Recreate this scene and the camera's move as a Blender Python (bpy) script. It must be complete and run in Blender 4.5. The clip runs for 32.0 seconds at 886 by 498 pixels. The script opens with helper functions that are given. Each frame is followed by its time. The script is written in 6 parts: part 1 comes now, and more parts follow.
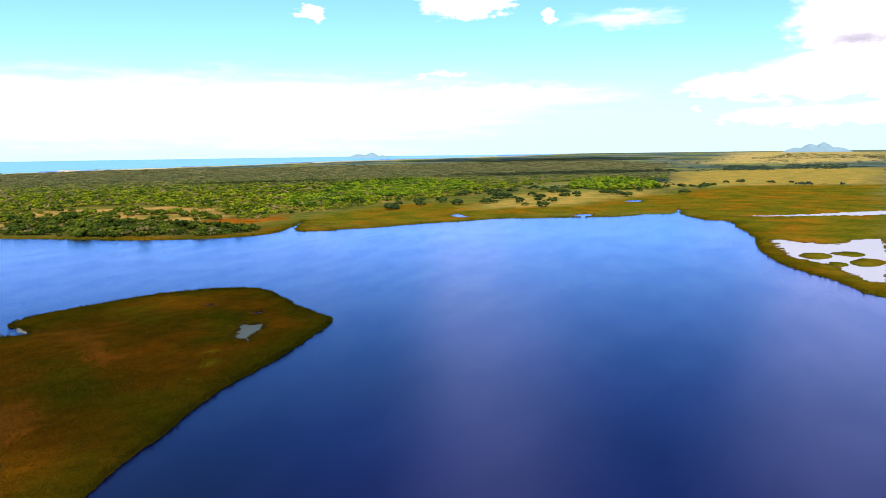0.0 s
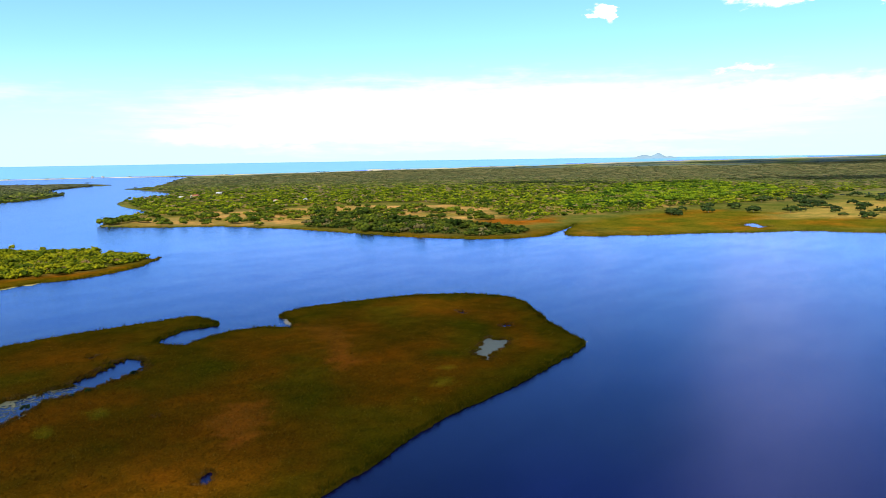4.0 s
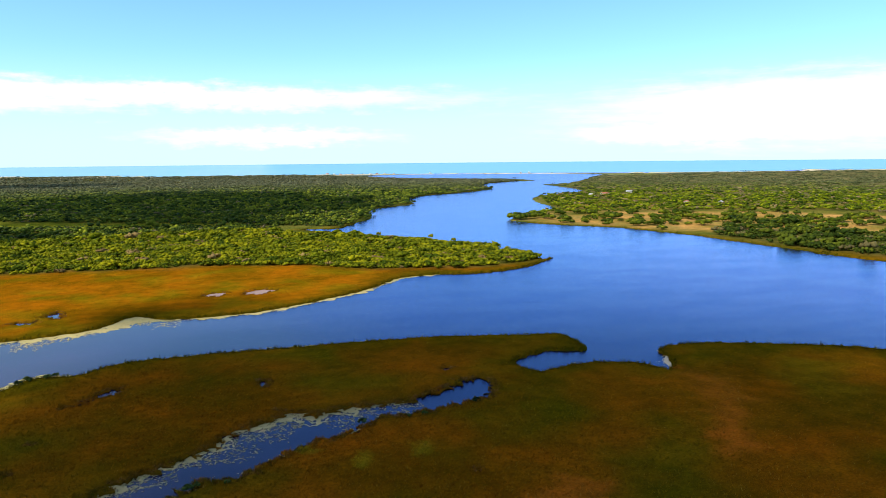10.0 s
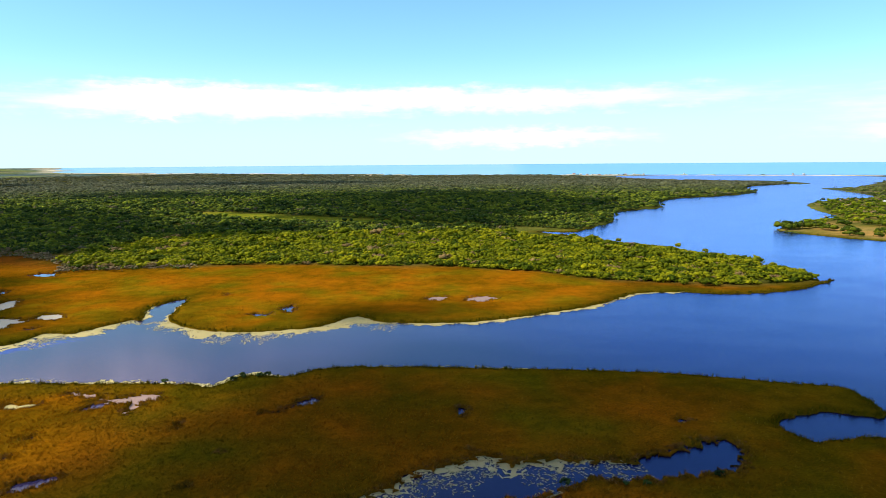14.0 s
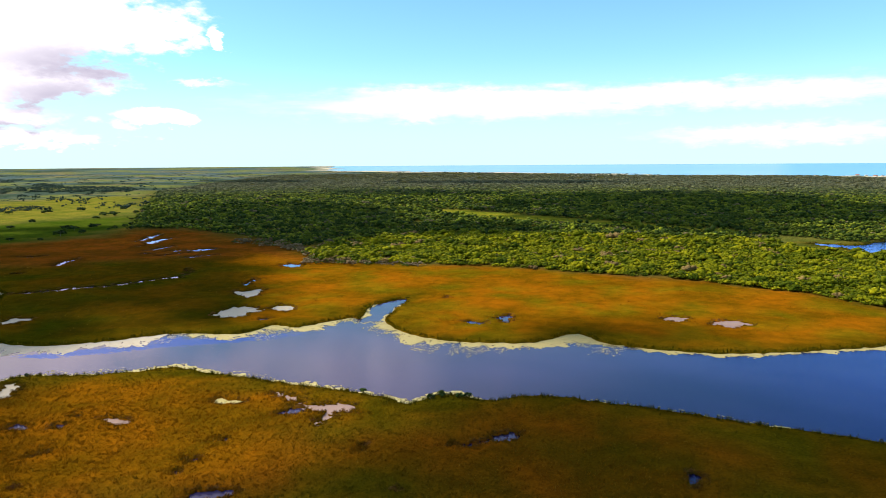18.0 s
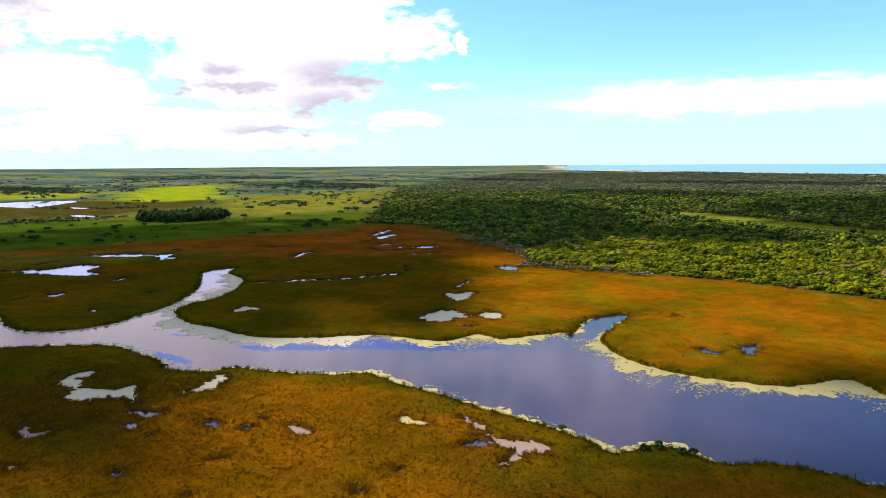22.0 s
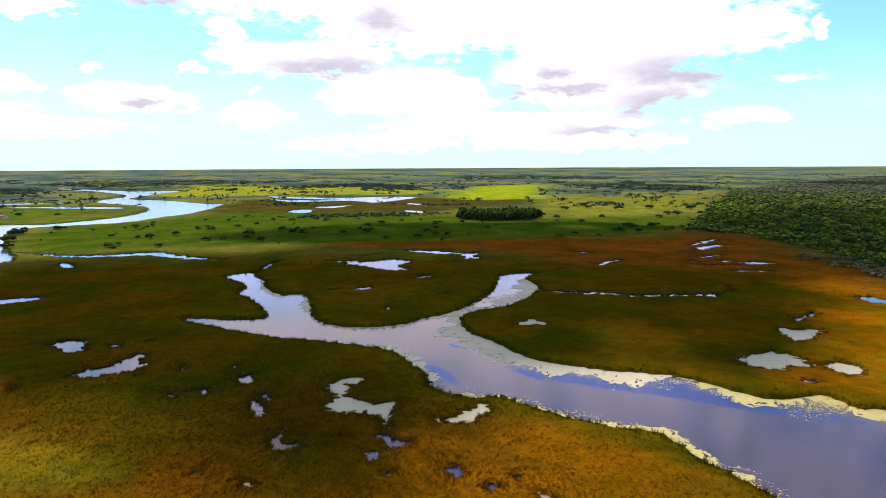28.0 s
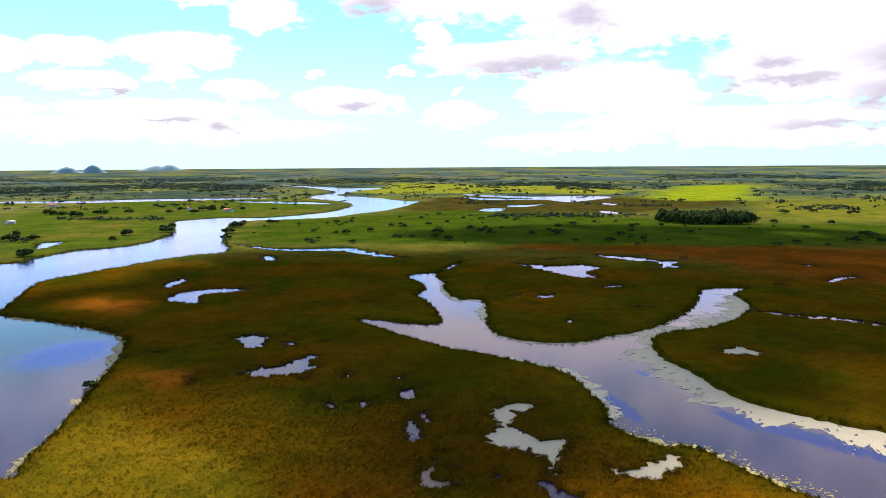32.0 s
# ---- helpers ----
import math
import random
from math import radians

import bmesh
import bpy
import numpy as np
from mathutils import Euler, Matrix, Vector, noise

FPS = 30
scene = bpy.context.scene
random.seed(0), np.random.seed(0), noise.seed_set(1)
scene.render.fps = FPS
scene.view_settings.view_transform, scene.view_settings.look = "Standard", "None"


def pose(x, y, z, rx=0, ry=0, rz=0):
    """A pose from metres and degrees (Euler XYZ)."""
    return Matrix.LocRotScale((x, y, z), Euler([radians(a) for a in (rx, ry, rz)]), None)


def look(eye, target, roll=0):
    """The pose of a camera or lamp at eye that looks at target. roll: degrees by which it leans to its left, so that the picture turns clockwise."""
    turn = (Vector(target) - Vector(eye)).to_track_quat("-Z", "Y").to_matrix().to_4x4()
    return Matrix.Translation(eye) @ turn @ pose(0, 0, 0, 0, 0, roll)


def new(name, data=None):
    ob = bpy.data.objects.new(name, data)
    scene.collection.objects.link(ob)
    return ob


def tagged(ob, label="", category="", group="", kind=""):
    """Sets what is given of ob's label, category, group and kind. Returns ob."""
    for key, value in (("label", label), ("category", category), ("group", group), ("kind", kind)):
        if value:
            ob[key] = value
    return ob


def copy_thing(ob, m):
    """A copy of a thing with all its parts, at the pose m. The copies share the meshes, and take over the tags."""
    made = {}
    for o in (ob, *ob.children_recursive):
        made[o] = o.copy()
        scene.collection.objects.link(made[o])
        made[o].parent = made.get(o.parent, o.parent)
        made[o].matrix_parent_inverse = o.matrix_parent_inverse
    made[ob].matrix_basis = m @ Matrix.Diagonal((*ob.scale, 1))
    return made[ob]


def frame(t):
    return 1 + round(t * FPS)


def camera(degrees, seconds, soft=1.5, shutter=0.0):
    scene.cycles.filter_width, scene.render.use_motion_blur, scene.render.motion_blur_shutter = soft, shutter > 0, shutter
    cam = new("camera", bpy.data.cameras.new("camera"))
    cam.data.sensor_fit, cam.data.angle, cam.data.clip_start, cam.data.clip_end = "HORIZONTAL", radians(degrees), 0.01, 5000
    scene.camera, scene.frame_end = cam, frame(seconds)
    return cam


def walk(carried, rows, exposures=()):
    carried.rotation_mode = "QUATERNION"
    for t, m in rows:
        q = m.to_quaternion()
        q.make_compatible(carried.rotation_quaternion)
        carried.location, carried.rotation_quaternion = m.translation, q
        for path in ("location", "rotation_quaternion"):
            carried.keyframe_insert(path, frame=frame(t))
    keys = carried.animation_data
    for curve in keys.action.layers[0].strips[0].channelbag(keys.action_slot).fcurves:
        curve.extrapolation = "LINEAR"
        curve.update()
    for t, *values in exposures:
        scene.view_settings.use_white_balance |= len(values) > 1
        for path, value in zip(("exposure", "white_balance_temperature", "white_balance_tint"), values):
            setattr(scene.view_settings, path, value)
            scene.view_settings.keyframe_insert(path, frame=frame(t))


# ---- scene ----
SECONDS = 32.0
cam = camera(66.72, SECONDS, soft=0.85)

# time, eye x y z, heading to the left of +y, pitch, lean
PATH = (
    (0.0, 0.08, -0.19, 69.85, -72.297, -8.182, -0.791),
    (1.0, 9.41, 0.39, 69.53, -66.966, -8.061, -0.804),
    (2.0, 18.46, 2.26, 69.33, -61.180, -7.948, -0.882),
    (3.0, 27.14, 5.25, 69.20, -55.070, -7.851, -0.968),
    (4.0, 35.38, 9.24, 69.14, -48.648, -7.776, -0.839),
    (5.0, 43.12, 14.10, 69.12, -41.807, -7.737, -0.748),
    (6.0, 50.30, 19.72, 69.12, -35.220, -7.659, -0.693),
    (7.0, 56.87, 25.97, 69.15, -29.876, -7.610, -0.608),
    (8.0, 62.78, 32.76, 69.17, -24.718, -7.591, -0.553),
    (9.0, 68.01, 39.99, 69.19, -19.445, -7.561, -0.577),
    (10.0, 72.52, 47.56, 69.20, -14.357, -7.554, -0.555),
    (11.0, 76.31, 55.39, 69.19, -9.120, -7.495, -0.440),
    (12.0, 79.35, 63.40, 69.16, -3.837, -7.452, -0.438),
    (13.0, 81.64, 71.51, 69.11, 1.262, -7.408, -0.448),
    (14.0, 83.19, 79.67, 69.03, 6.398, -7.394, -0.434),
    (15.0, 83.99, 87.79, 68.93, 11.399, -7.331, -0.374),
    (16.0, 84.07, 95.84, 68.80, 16.506, -7.319, -0.325),
    (17.0, 83.44, 103.74, 68.66, 21.602, -7.315, -0.269),
    (18.0, 82.13, 111.46, 68.50, 26.859, -7.316, -0.395),
    (19.0, 80.17, 118.94, 68.34, 32.041, -7.277, -0.364),
    (20.0, 77.59, 126.14, 68.16, 37.016, -7.289, -0.410),
    (21.0, 74.43, 133.03, 67.99, 41.772, -7.286, -0.396),
    (22.0, 70.74, 139.56, 67.81, 46.492, -7.273, -0.390),
    (23.0, 66.56, 145.71, 67.65, 51.152, -7.250, -0.384),
    (24.0, 61.94, 151.44, 67.51, 55.792, -7.231, -0.458),
    (25.0, 56.95, 156.73, 67.39, 60.408, -7.199, -0.399),
    (26.0, 51.63, 161.54, 67.29, 64.970, -7.137, -0.400),
    (27.0, 46.06, 165.86, 67.23, 69.253, -7.104, -0.338),
    (28.0, 40.29, 169.65, 67.21, 73.455, -7.078, -0.303),
    (29.0, 34.40, 172.90, 67.22, 77.711, -7.077, -0.304),
    (30.0, 28.46, 175.58, 67.29, 81.911, -7.108, -0.340),
    (31.0, 22.53, 177.67, 67.39, 85.993, -7.116, -0.304),
    (32.0, 16.70, 179.16, 67.55, 89.982, -7.143, -0.364),
)


def eye_pose(x, y, z, heading, pitch, lean):
    a, b = radians(heading), radians(pitch)
    ahead = Vector((-math.sin(a) * math.cos(b), math.cos(a) * math.cos(b), math.sin(b)))
    eye = Vector((x, y, z))
    return look(eye, eye + ahead * 100, lean)


walk(cam, [(row[0], eye_pose(*row[1:])) for row in PATH], exposures=((0.0, 0.6), (32.0, 0.6)))

# ---- sky, sun ----
SUN_HEADING, SUN_HEIGHT = 112.0, 50.0


def heading_vector(heading, height=0.0):
    a, b = radians(heading), radians(height)
    return Vector((-math.sin(a) * math.cos(b), math.cos(a) * math.cos(b), math.sin(b)))


sun_data = bpy.data.lights.new("sun", "SUN")
sun_data.energy, sun_data.angle, sun_data.color = 3.6, radians(0.55), (1.0, 0.95, 0.86)
sun = new("sun", sun_data)
sun.matrix_world = look(heading_vector(SUN_HEADING, SUN_HEIGHT) * 900, (0, 0, 0))


class Nodes:
    """Short way to wire shader nodes."""

    def __init__(self, tree):
        self.tree = tree
        tree.nodes.clear()

    def add(self, kind):
        return self.tree.nodes.new(kind)

    def put(self, socket, value):
        if isinstance(value, bpy.types.NodeSocket):
            self.tree.links.new(value, socket)
        elif isinstance(value, bpy.types.Node):
            self.tree.links.new(value.outputs[0], socket)
        else:
            socket.default_value = value

    def math(self, operation, a, b=None, clamp=False):
        node = self.tree.nodes.new("ShaderNodeMath")
        node.operation, node.use_clamp = operation, clamp
        self.put(node.inputs[0], a)
        if b is not None:
            self.put(node.inputs[1], b)
        return node.outputs[0]

    def mix(self, factor, a, b, blend="MIX"):
        node = self.tree.nodes.new("ShaderNodeMix")
        node.data_type, node.blend_type = "RGBA", blend
        self.put(node.inputs[0], factor)
        self.put(node.inputs[6], a)
        self.put(node.inputs[7], b)
        return node.outputs[2]

    def noise(self, vector, scale, detail=3.0, rough=0.55):
        node = self.tree.nodes.new("ShaderNodeTexNoise")
        self.put(node.inputs["Vector"], vector)
        node.inputs["Scale"].default_value = scale
        node.inputs["Detail"].default_value = detail
        node.inputs["Roughness"].default_value = rough
        return node.outputs[0]

    def band(self, value, low, high):
        """0 below low, 1 above high."""
        node = self.tree.nodes.new("ShaderNodeMapRange")
        node.interpolation_type = "SMOOTHSTEP"
        self.put(node.inputs[0], value)
        node.inputs[1].default_value, node.inputs[2].default_value = low, high
        return node.outputs[0]


# clouds: heading, height, half width, half height in degrees
STREAKS = ((-45.6, 3.6, 18.2, 2.47), (-60.2, 4.5, 10.2, 1.15), (-74.6, 4.5, 11.1, 0.95), (-72.1, 6.3, 1.7, 0.21), (-87.7, 10.2, 3.6, 0.58), (-56.9, 3.5, 19.3, 2.68), (-35.0, 2.1, 10.1, 1.0), (23.4, 4.8, 15.6, 1.1), (1.4, 5.0, 12.9, 0.89), (10.1, 5.1, 23.8, 0.94), (23.7, 5.4, 10.6, 0.89), (29.3, 3.7, 1.9, 0.37), (0.3, 2.0, 8.5, 0.68), (29.1, 3.7, 1.9, 0.21), (26.9, 5.7, 7.2, 0.37), (45.8, 6.3, 2.3, 0.21))
CUMULUS_EAST = ((-104.9, 9.0, 6.2, 3.26), (-102.8, 5.1, 7.2, 1.94), (-95.6, 4.8, 4.0, 0.95), (-102.5, 2.4, 7.9, 0.79), (-74.2, 12.3, 3.8, 1.58), (-61.6, 11.1, 0.9, 0.68), (-81.6, 10.6, 0.9, 0.74), (-92.9, 3.1, 0.5, 0.21))
CUMULUS_NORTH = ((70.3, 13.4, 19.6, 4.36), (57.6, 10.1, 11.6, 2.78), (60.7, 7.1, 8.9, 2.73), (76.3, 5.6, 7.4, 1.99), (85.2, 8.6, 7.0, 1.47), (90.4, 10.3, 1.5, 1.36), (88.8, 4.1, 2.5, 1.05), (78.4, 1.9, 7.5, 0.63), (66.4, 3.3, 13.2, 1.21), (49.6, 3.7, 2.8, 0.74), (44.5, 9.7, 1.1, 1.05), (88.3, 6.0, 0.6, 0.37), (62.4, 2.1, 9.8, 0.95), (55.8, 10.3, 7.4, 3.83))
CUMULUS_WEST = ((117.9, 8.3, 3.5, 1.26), (110.6, 8.8, 4.9, 1.36), (117.4, 6.3, 3.8, 0.89), (111.5, 7.0, 1.6, 0.79), (106.3, 6.1, 2.7, 0.84), (98.3, 5.3, 4.3, 1.1), (88.8, 4.2, 2.7, 1.05), (122.3, 4.4, 2.6, 0.73), (112.1, 4.3, 8.4, 0.84), (113.0, 2.9, 15.3, 1.0), (93.6, 7.6, 0.7, 0.42), (90.8, 10.5, 1.5, 1.15), (104.0, 11.8, 3.3, 1.52), (109.2, 13.2, 3.0, 1.05), (78.1, 5.9, 5.3, 2.31), (73.9, 4.8, 6.0, 1.05), (79.3, 1.9, 6.7, 0.74), (100.7, 7.4, 1.0, 0.32), (90.5, 15.0, 10.9, 3.73), (123.0, 7.8, 1.6, 1.42))
BASES = ((83.3, 8.0, 5.1, 0.79), (78.2, 11.7, 2.2, 1.21), (54.2, 7.3, 5.8, 1.42), (56.7, 4.7, 3.2, 1.37), (63.1, 6.2, 3.4, 0.47), (64.2, 7.4, 2.2, 0.53), (72.1, 7.8, 1.6, 0.47), (67.8, 6.1, 1.9, 0.73), (59.2, 2.8, 5.8, 0.47), (79.8, 4.0, 2.4, 0.31), (95.5, 12.5, 3.0, 1.15), (97.3, 4.8, 1.2, 0.47), (77.9, 11.6, 2.3, 1.05), (108.0, 3.2, 1.0, 0.47), (115.3, 5.7, 1.5, 0.21), (111.7, 3.6, 2.5, 0.21), (-103.8, 7.5, 2.4, 0.42), (54.4, 7.0, 4.4, 1.15))


def make_world():
    world = bpy.data.worlds.new("sky")
    scene.world = world
    world.use_nodes = True
    k = Nodes(world.node_tree)
    sky = k.add("ShaderNodeTexSky")
    sky.sky_type, sky.sun_disc = "NISHITA", False
    sky.sun_elevation, sky.sun_rotation = radians(SUN_HEIGHT), -radians(SUN_HEADING)
    sky.air_density, sky.dust_density, sky.ozone_density = 1.0, 0.1, 3.2
    way = k.add("ShaderNodeTexCoord").outputs["Generated"]
    split = k.add("ShaderNodeSeparateXYZ")
    k.put(split.inputs[0], way)
    x, y, z = split.outputs
    heading = k.math("MULTIPLY", k.math("ARCTAN2", k.math("MULTIPLY", x, -1.0), y), 57.2958)
    height = k.math("MULTIPLY", k.math("ARCSINE", z), 57.2958)
    grain = k.add("ShaderNodeMapping")
    k.put(grain.inputs[0], way)
    grain.inputs["Scale"].default_value = (1.0, 1.0, 2.6)
    puffs, wisps = k.noise(grain.outputs[0], 11.0, 7, 0.6), k.noise(grain.outputs[0], 34.0, 5, 0.6)
    lay = k.add("ShaderNodeCombineXYZ")
    k.put(lay.inputs[0], k.math("ADD", heading, k.math("MULTIPLY", k.math("SUBTRACT", puffs, 0.5), 7.0)))
    k.put(lay.inputs[1], k.math("ADD", height, k.math("MULTIPLY", k.math("SUBTRACT", wisps, 0.5), 1.7)))
    spread = k.add("ShaderNodeMapping")
    k.put(spread.inputs[0], way)
    spread.inputs["Scale"].default_value = (1.0, 1.0, 9.0)
    strands = k.noise(spread.outputs[0], 9.0, 6, 0.6)

    def nearest(clouds, after=None):
        """Distance to the nearest cloud in its own half sizes, worked out cloud after cloud to keep the shader small."""
        best = None
        for h, e, w, t in clouds:
            here = lay.outputs[0]
            if (best or after) is not None:
                step = k.add("ShaderNodeVectorMath")
                step.operation = "MULTIPLY_ADD"
                k.put(step.inputs[0], best or after)
                step.inputs[1].default_value = (1e-7, 1e-7, 0.0)
                k.put(step.inputs[2], lay.outputs[0])
                here = step.outputs[0]
            node = k.add("ShaderNodeMapping")
            node.inputs["Scale"].default_value = (1 / w, 1 / t, 1)
            node.inputs["Location"].default_value = (-h / w, -e / t, 0)
            k.put(node.inputs[0], here)
            size = k.add("ShaderNodeVectorMath")
            size.operation = "LENGTH"
            k.put(size.inputs[0], node)
            far = size.outputs["Value"]
            best = far if best is None else k.math("MINIMUM", best, far)
        return best

    heaps = nearest(CUMULUS_EAST + CUMULUS_NORTH + CUMULUS_WEST)
    veils = nearest(STREAKS, heaps)
    shades = nearest(BASES, veils)
    heap = k.band(k.math("SUBTRACT", k.math("ADD", 1.02, k.math("MULTIPLY", k.math("SUBTRACT", k.math("ADD", k.math("MULTIPLY", puffs, 0.6), k.math("MULTIPLY", wisps, 0.4)), 0.5), 1.9)), heaps), -0.08, 0.3)
    veil = k.band(k.math("SUBTRACT", k.math("ADD", 0.95, k.math("MULTIPLY", k.math("SUBTRACT", strands, 0.5), 1.5)), veils), -0.55, 1.0)
    under = k.band(k.math("SUBTRACT", k.math("ADD", 1.25, k.math("MULTIPLY", k.math("SUBTRACT", puffs, 0.5), 1.0)), shades), -0.55, 1.0)
    # broken cloud carries on overhead
    over = k.math("MULTIPLY", k.band(puffs, 0.38, 0.5), k.band(height, 13.0, 17.0))
    over = k.math("MULTIPLY", over, k.band(k.math("ABSOLUTE", k.math("SUBTRACT", heading, 80.0)), 75.0, 35.0))
    # two tall clouds over the lagoon, mirrored as pale lanes
    lane = k.math("MULTIPLY", k.band(k.math("ABSOLUTE", k.math("ADD", k.math("ADD", heading, 77.0), k.math("MULTIPLY", k.math("SUBTRACT", puffs, 0.5), 10.0))), 9.0, 3.0), k.band(height, 13.5, 20.0))
    side = k.math("MULTIPLY", k.band(k.math("ABSOLUTE", k.math("ADD", heading, 106.0)), 11.0, 5.0), k.band(height, 12.0, 16.0))
    over = k.math("MAXIMUM", over, k.math("MULTIPLY", k.math("MAXIMUM", lane, side), 0.75))
    tinted = k.mix(1.0, sky.outputs[0], SKY_TINT, "MULTIPLY")
    haze = k.band(height, 9.0, 0.0)
    base = k.mix(k.math("MULTIPLY", haze, 0.85), tinted, HAZE)
    base = k.mix(k.math("MULTIPLY", veil, 0.8), base, CLOUD_WHITE)
    cloud = k.mix(k.math("MULTIPLY", under, k.math("ADD", 0.62, k.math("MULTIPLY", wisps, 0.5))), CLOUD_WHITE, CLOUD_GREY)
    base = k.mix(heap, base, cloud)
    base = k.mix(k.math("MULTIPLY", over, 0.8), base, k.mix(k.band(wisps, 0.35, 0.6), (6.5, 6.0, 7.2, 1.0), (13.0, 12.0, 13.0, 1.0)))
    back = k.add("ShaderNodeBackground")
    k.put(back.inputs[0], base)
    back.inputs[1].default_value = 0.11
    out = k.add("ShaderNodeOutputWorld")
    k.put(out.inputs[0], back)


SKY_TINT = (0.88, 1.23, 1.18, 1.0)
HAZE, CLOUD_WHITE, CLOUD_GREY = (4.45, 6.1, 6.8, 1.0), (9.0, 8.5, 9.0, 1.0), (3.7, 3.4, 4.3, 1.0)
make_world()

# ---- plan: shorelines in metres ----
MARSH_NORTH = ((252.8, 130.9), (258.0, 138.4), (263.3, 146.7), (271.7, 158.6), (283.6, 172.3), (296.0, 186.8), (301.7, 199.9), (300.5, 211.1), (293.3, 224.6), (276.6, 241.0), (251.8, 252.8), (231.0, 260.2), (214.7, 261.5), (206.3, 257.3), (204.2, 247.4), (197.4, 236.2), (192.7, 244.5), (183.6, 248.8), (171.1, 250.7), (160.7, 247.3), (155.2, 246.6), (151.1, 257.8), (162.0, 265.4), (169.8, 267.4), (182.0, 265.2), (183.2, 283.5), (179.4, 289.1), (160.7, 292.5), (138.2, 297.5), (115.4, 298.9), (93.4, 298.6), (72.7, 298.2), (53.0, 297.9), (21.2, 294.6))
CHANNEL_SOUTH = ((10.8, 284.8), (3.8, 283.8), (-5.1, 282.7), (-10.6, 271.4), (-17.3, 273.1), (-29.4, 273.4), (-50.8, 271.1), (-72.1, 269.8), (-84.3, 267.7), (-99.6, 267.4), (-107.6, 257.4), (-122.9, 245.9), (-136.5, 239.2), (-137.5, 231.9), (-150.2, 222.6), (-163.2, 224.2), (-178.2, 222.4), (-194.8, 219.3), (-203.8, 210.7), (-215.7, 196.1), (-226.8, 181.0), (-240.1, 167.7), (-256.0, 153.9), (-267.3, 144.7))
CHANNEL_FORKS = ((-275.9, 143.8), (-269.7, 156.1), (-264.0, 175.5), (-277.1, 177.6), (-304.4, 173.4), (-330.5, 165.7), (-346.6, 169.0), (-366.5, 165.6), (-388.7, 157.5), (-401.5, 166.7), (-401.6, 174.3), (-446.3, 190.2), (-420.8, 185.0), (-394.0, 174.9), (-368.1, 180.0), (-343.8, 179.8), (-317.3, 187.2), (-313.5, 198.9), (-260.5, 198.2), (-242.0, 203.6), (-233.9, 214.9), (-233.6, 231.8), (-241.8, 244.4), (-250.7, 261.0), (-272.1, 280.7), (-300.1, 300.0), (-341.1, 320.5), (-341.3, 342.6), (-324.7, 329.7), (-292.3, 323.2), (-258.5, 294.0), (-246.4, 268.0), (-233.0, 258.9), (-212.9, 255.5), (-192.7, 260.1), (-169.6, 264.3))
CHANNEL_NORTH = ((-150.5, 282.0), (-137.5, 300.0), (-113.2, 311.3), (-110.4, 322.9), (-109.2, 330.0), (-97.9, 331.1), (-93.3, 343.4), (-86.4, 355.4), (-82.6, 354.9), (-91.6, 375.3), (-92.5, 387.9), (-87.4, 401.5), (-82.7, 396.1), (-77.5, 376.0), (-71.6, 358.1), (-58.9, 346.4), (-44.2, 339.9), (-28.4, 339.0), (-14.4, 343.4), (-0.4, 350.6), (9.6, 369.7), (14.1, 369.4), (23.9, 361.2), (33.2, 360.1), (46.2, 360.5), (64.6, 364.8), (80.6, 373.4), (94.8, 383.2), (115.0, 398.1), (127.9, 411.9), (142.7, 431.6), (156.2, 438.0), (172.0, 439.4), (189.5, 435.7), (213.2, 441.9), (237.2, 455.7), (262.7, 482.7))
CAPE_BACK = ((254.1, 475.7), (251.2, 500.8), (238.1, 540.5), (224.2, 572.0), (202.2, 600.1), (178.7, 630.2), (152.1, 652.7), (123.1, 722.7), (103.5, 737.6), (124.6, 739.7), (142.5, 749.9), (167.5, 807.1), (188.4, 853.3), (205, 973), (234, 1031), (293, 1098), (298, 1195), (370, 1341), (444, 1399), (580, 1563), (630, 1823), (805, 2035), (902, 2094), (887, 2316), (801, 2380), (608, 2446), (509, 2586), (482, 2906), (730, 2990), (1011, 2881), (1225, 2811), (1388, 2586))
EAST_BANK = ((1243, 2354), (1025, 2002), (889, 1797), (794, 1759), (779, 1630), (741, 1426), (681, 1311), (627, 1290), (533, 1181), (486, 1041), (463, 924), (424.9, 895.1), (345.0, 785.3), (342.0, 746.1), (356.9, 716.3), (373.7, 693.9), (400.4, 667.5), (417.8, 639.5), (428.4, 604.0), (440.0, 565.2), (445.0, 523.1), (451.0, 480.9), (457.7, 439.6), (451.6, 446.7), (463.8, 399.3), (480.3, 361.0), (500.4, 339.2), (529.0, 328.4), (562.0, 334.4), (631.1, 353.9), (564.6, 327.0), (546.0, 309.1), (558.1, 280.8))
SOUTH_BANK = ((566.1, 282.1), (585.4, 256.2), (609.1, 236.6), (634.1, 216.0), (662.4, 182.9), (690.3, 159.7), (703.1, 120.0), (714.1, 91.9), (726.0, 57.8), (736.1, 35.2), (767.1, 6.9), (777.7, -16.7), (854.7, -25.8), (766.0, -28.0), (713.9, -47.5), (700.6, -67.0), (637.4, -70.4), (574.4, -74.9), (521.3, -70.1), (461.7, -71.6), (422.1, -80.4), (395.0, -91.6), (372.0, -96.4), (354.9, -103.0))
MARSH_EAST = ((294.9, -163.0), (244.9, -293.0), (60.0, -420.0), (-170.0, -330.0), (-150.0, -120.0), (-60.0, 0.0), (10.0, 70.0), (60.0, 97.0), (101.8, 110.8), (113.8, 114.2), (123.9, 116.1), (132.8, 117.0), (145.3, 120.1), (158.0, 122.2), (167.5, 123.3), (181.6, 123.1), (200.1, 123.3), (220.7, 125.3), (239.1, 126.8), (249.9, 129.0))
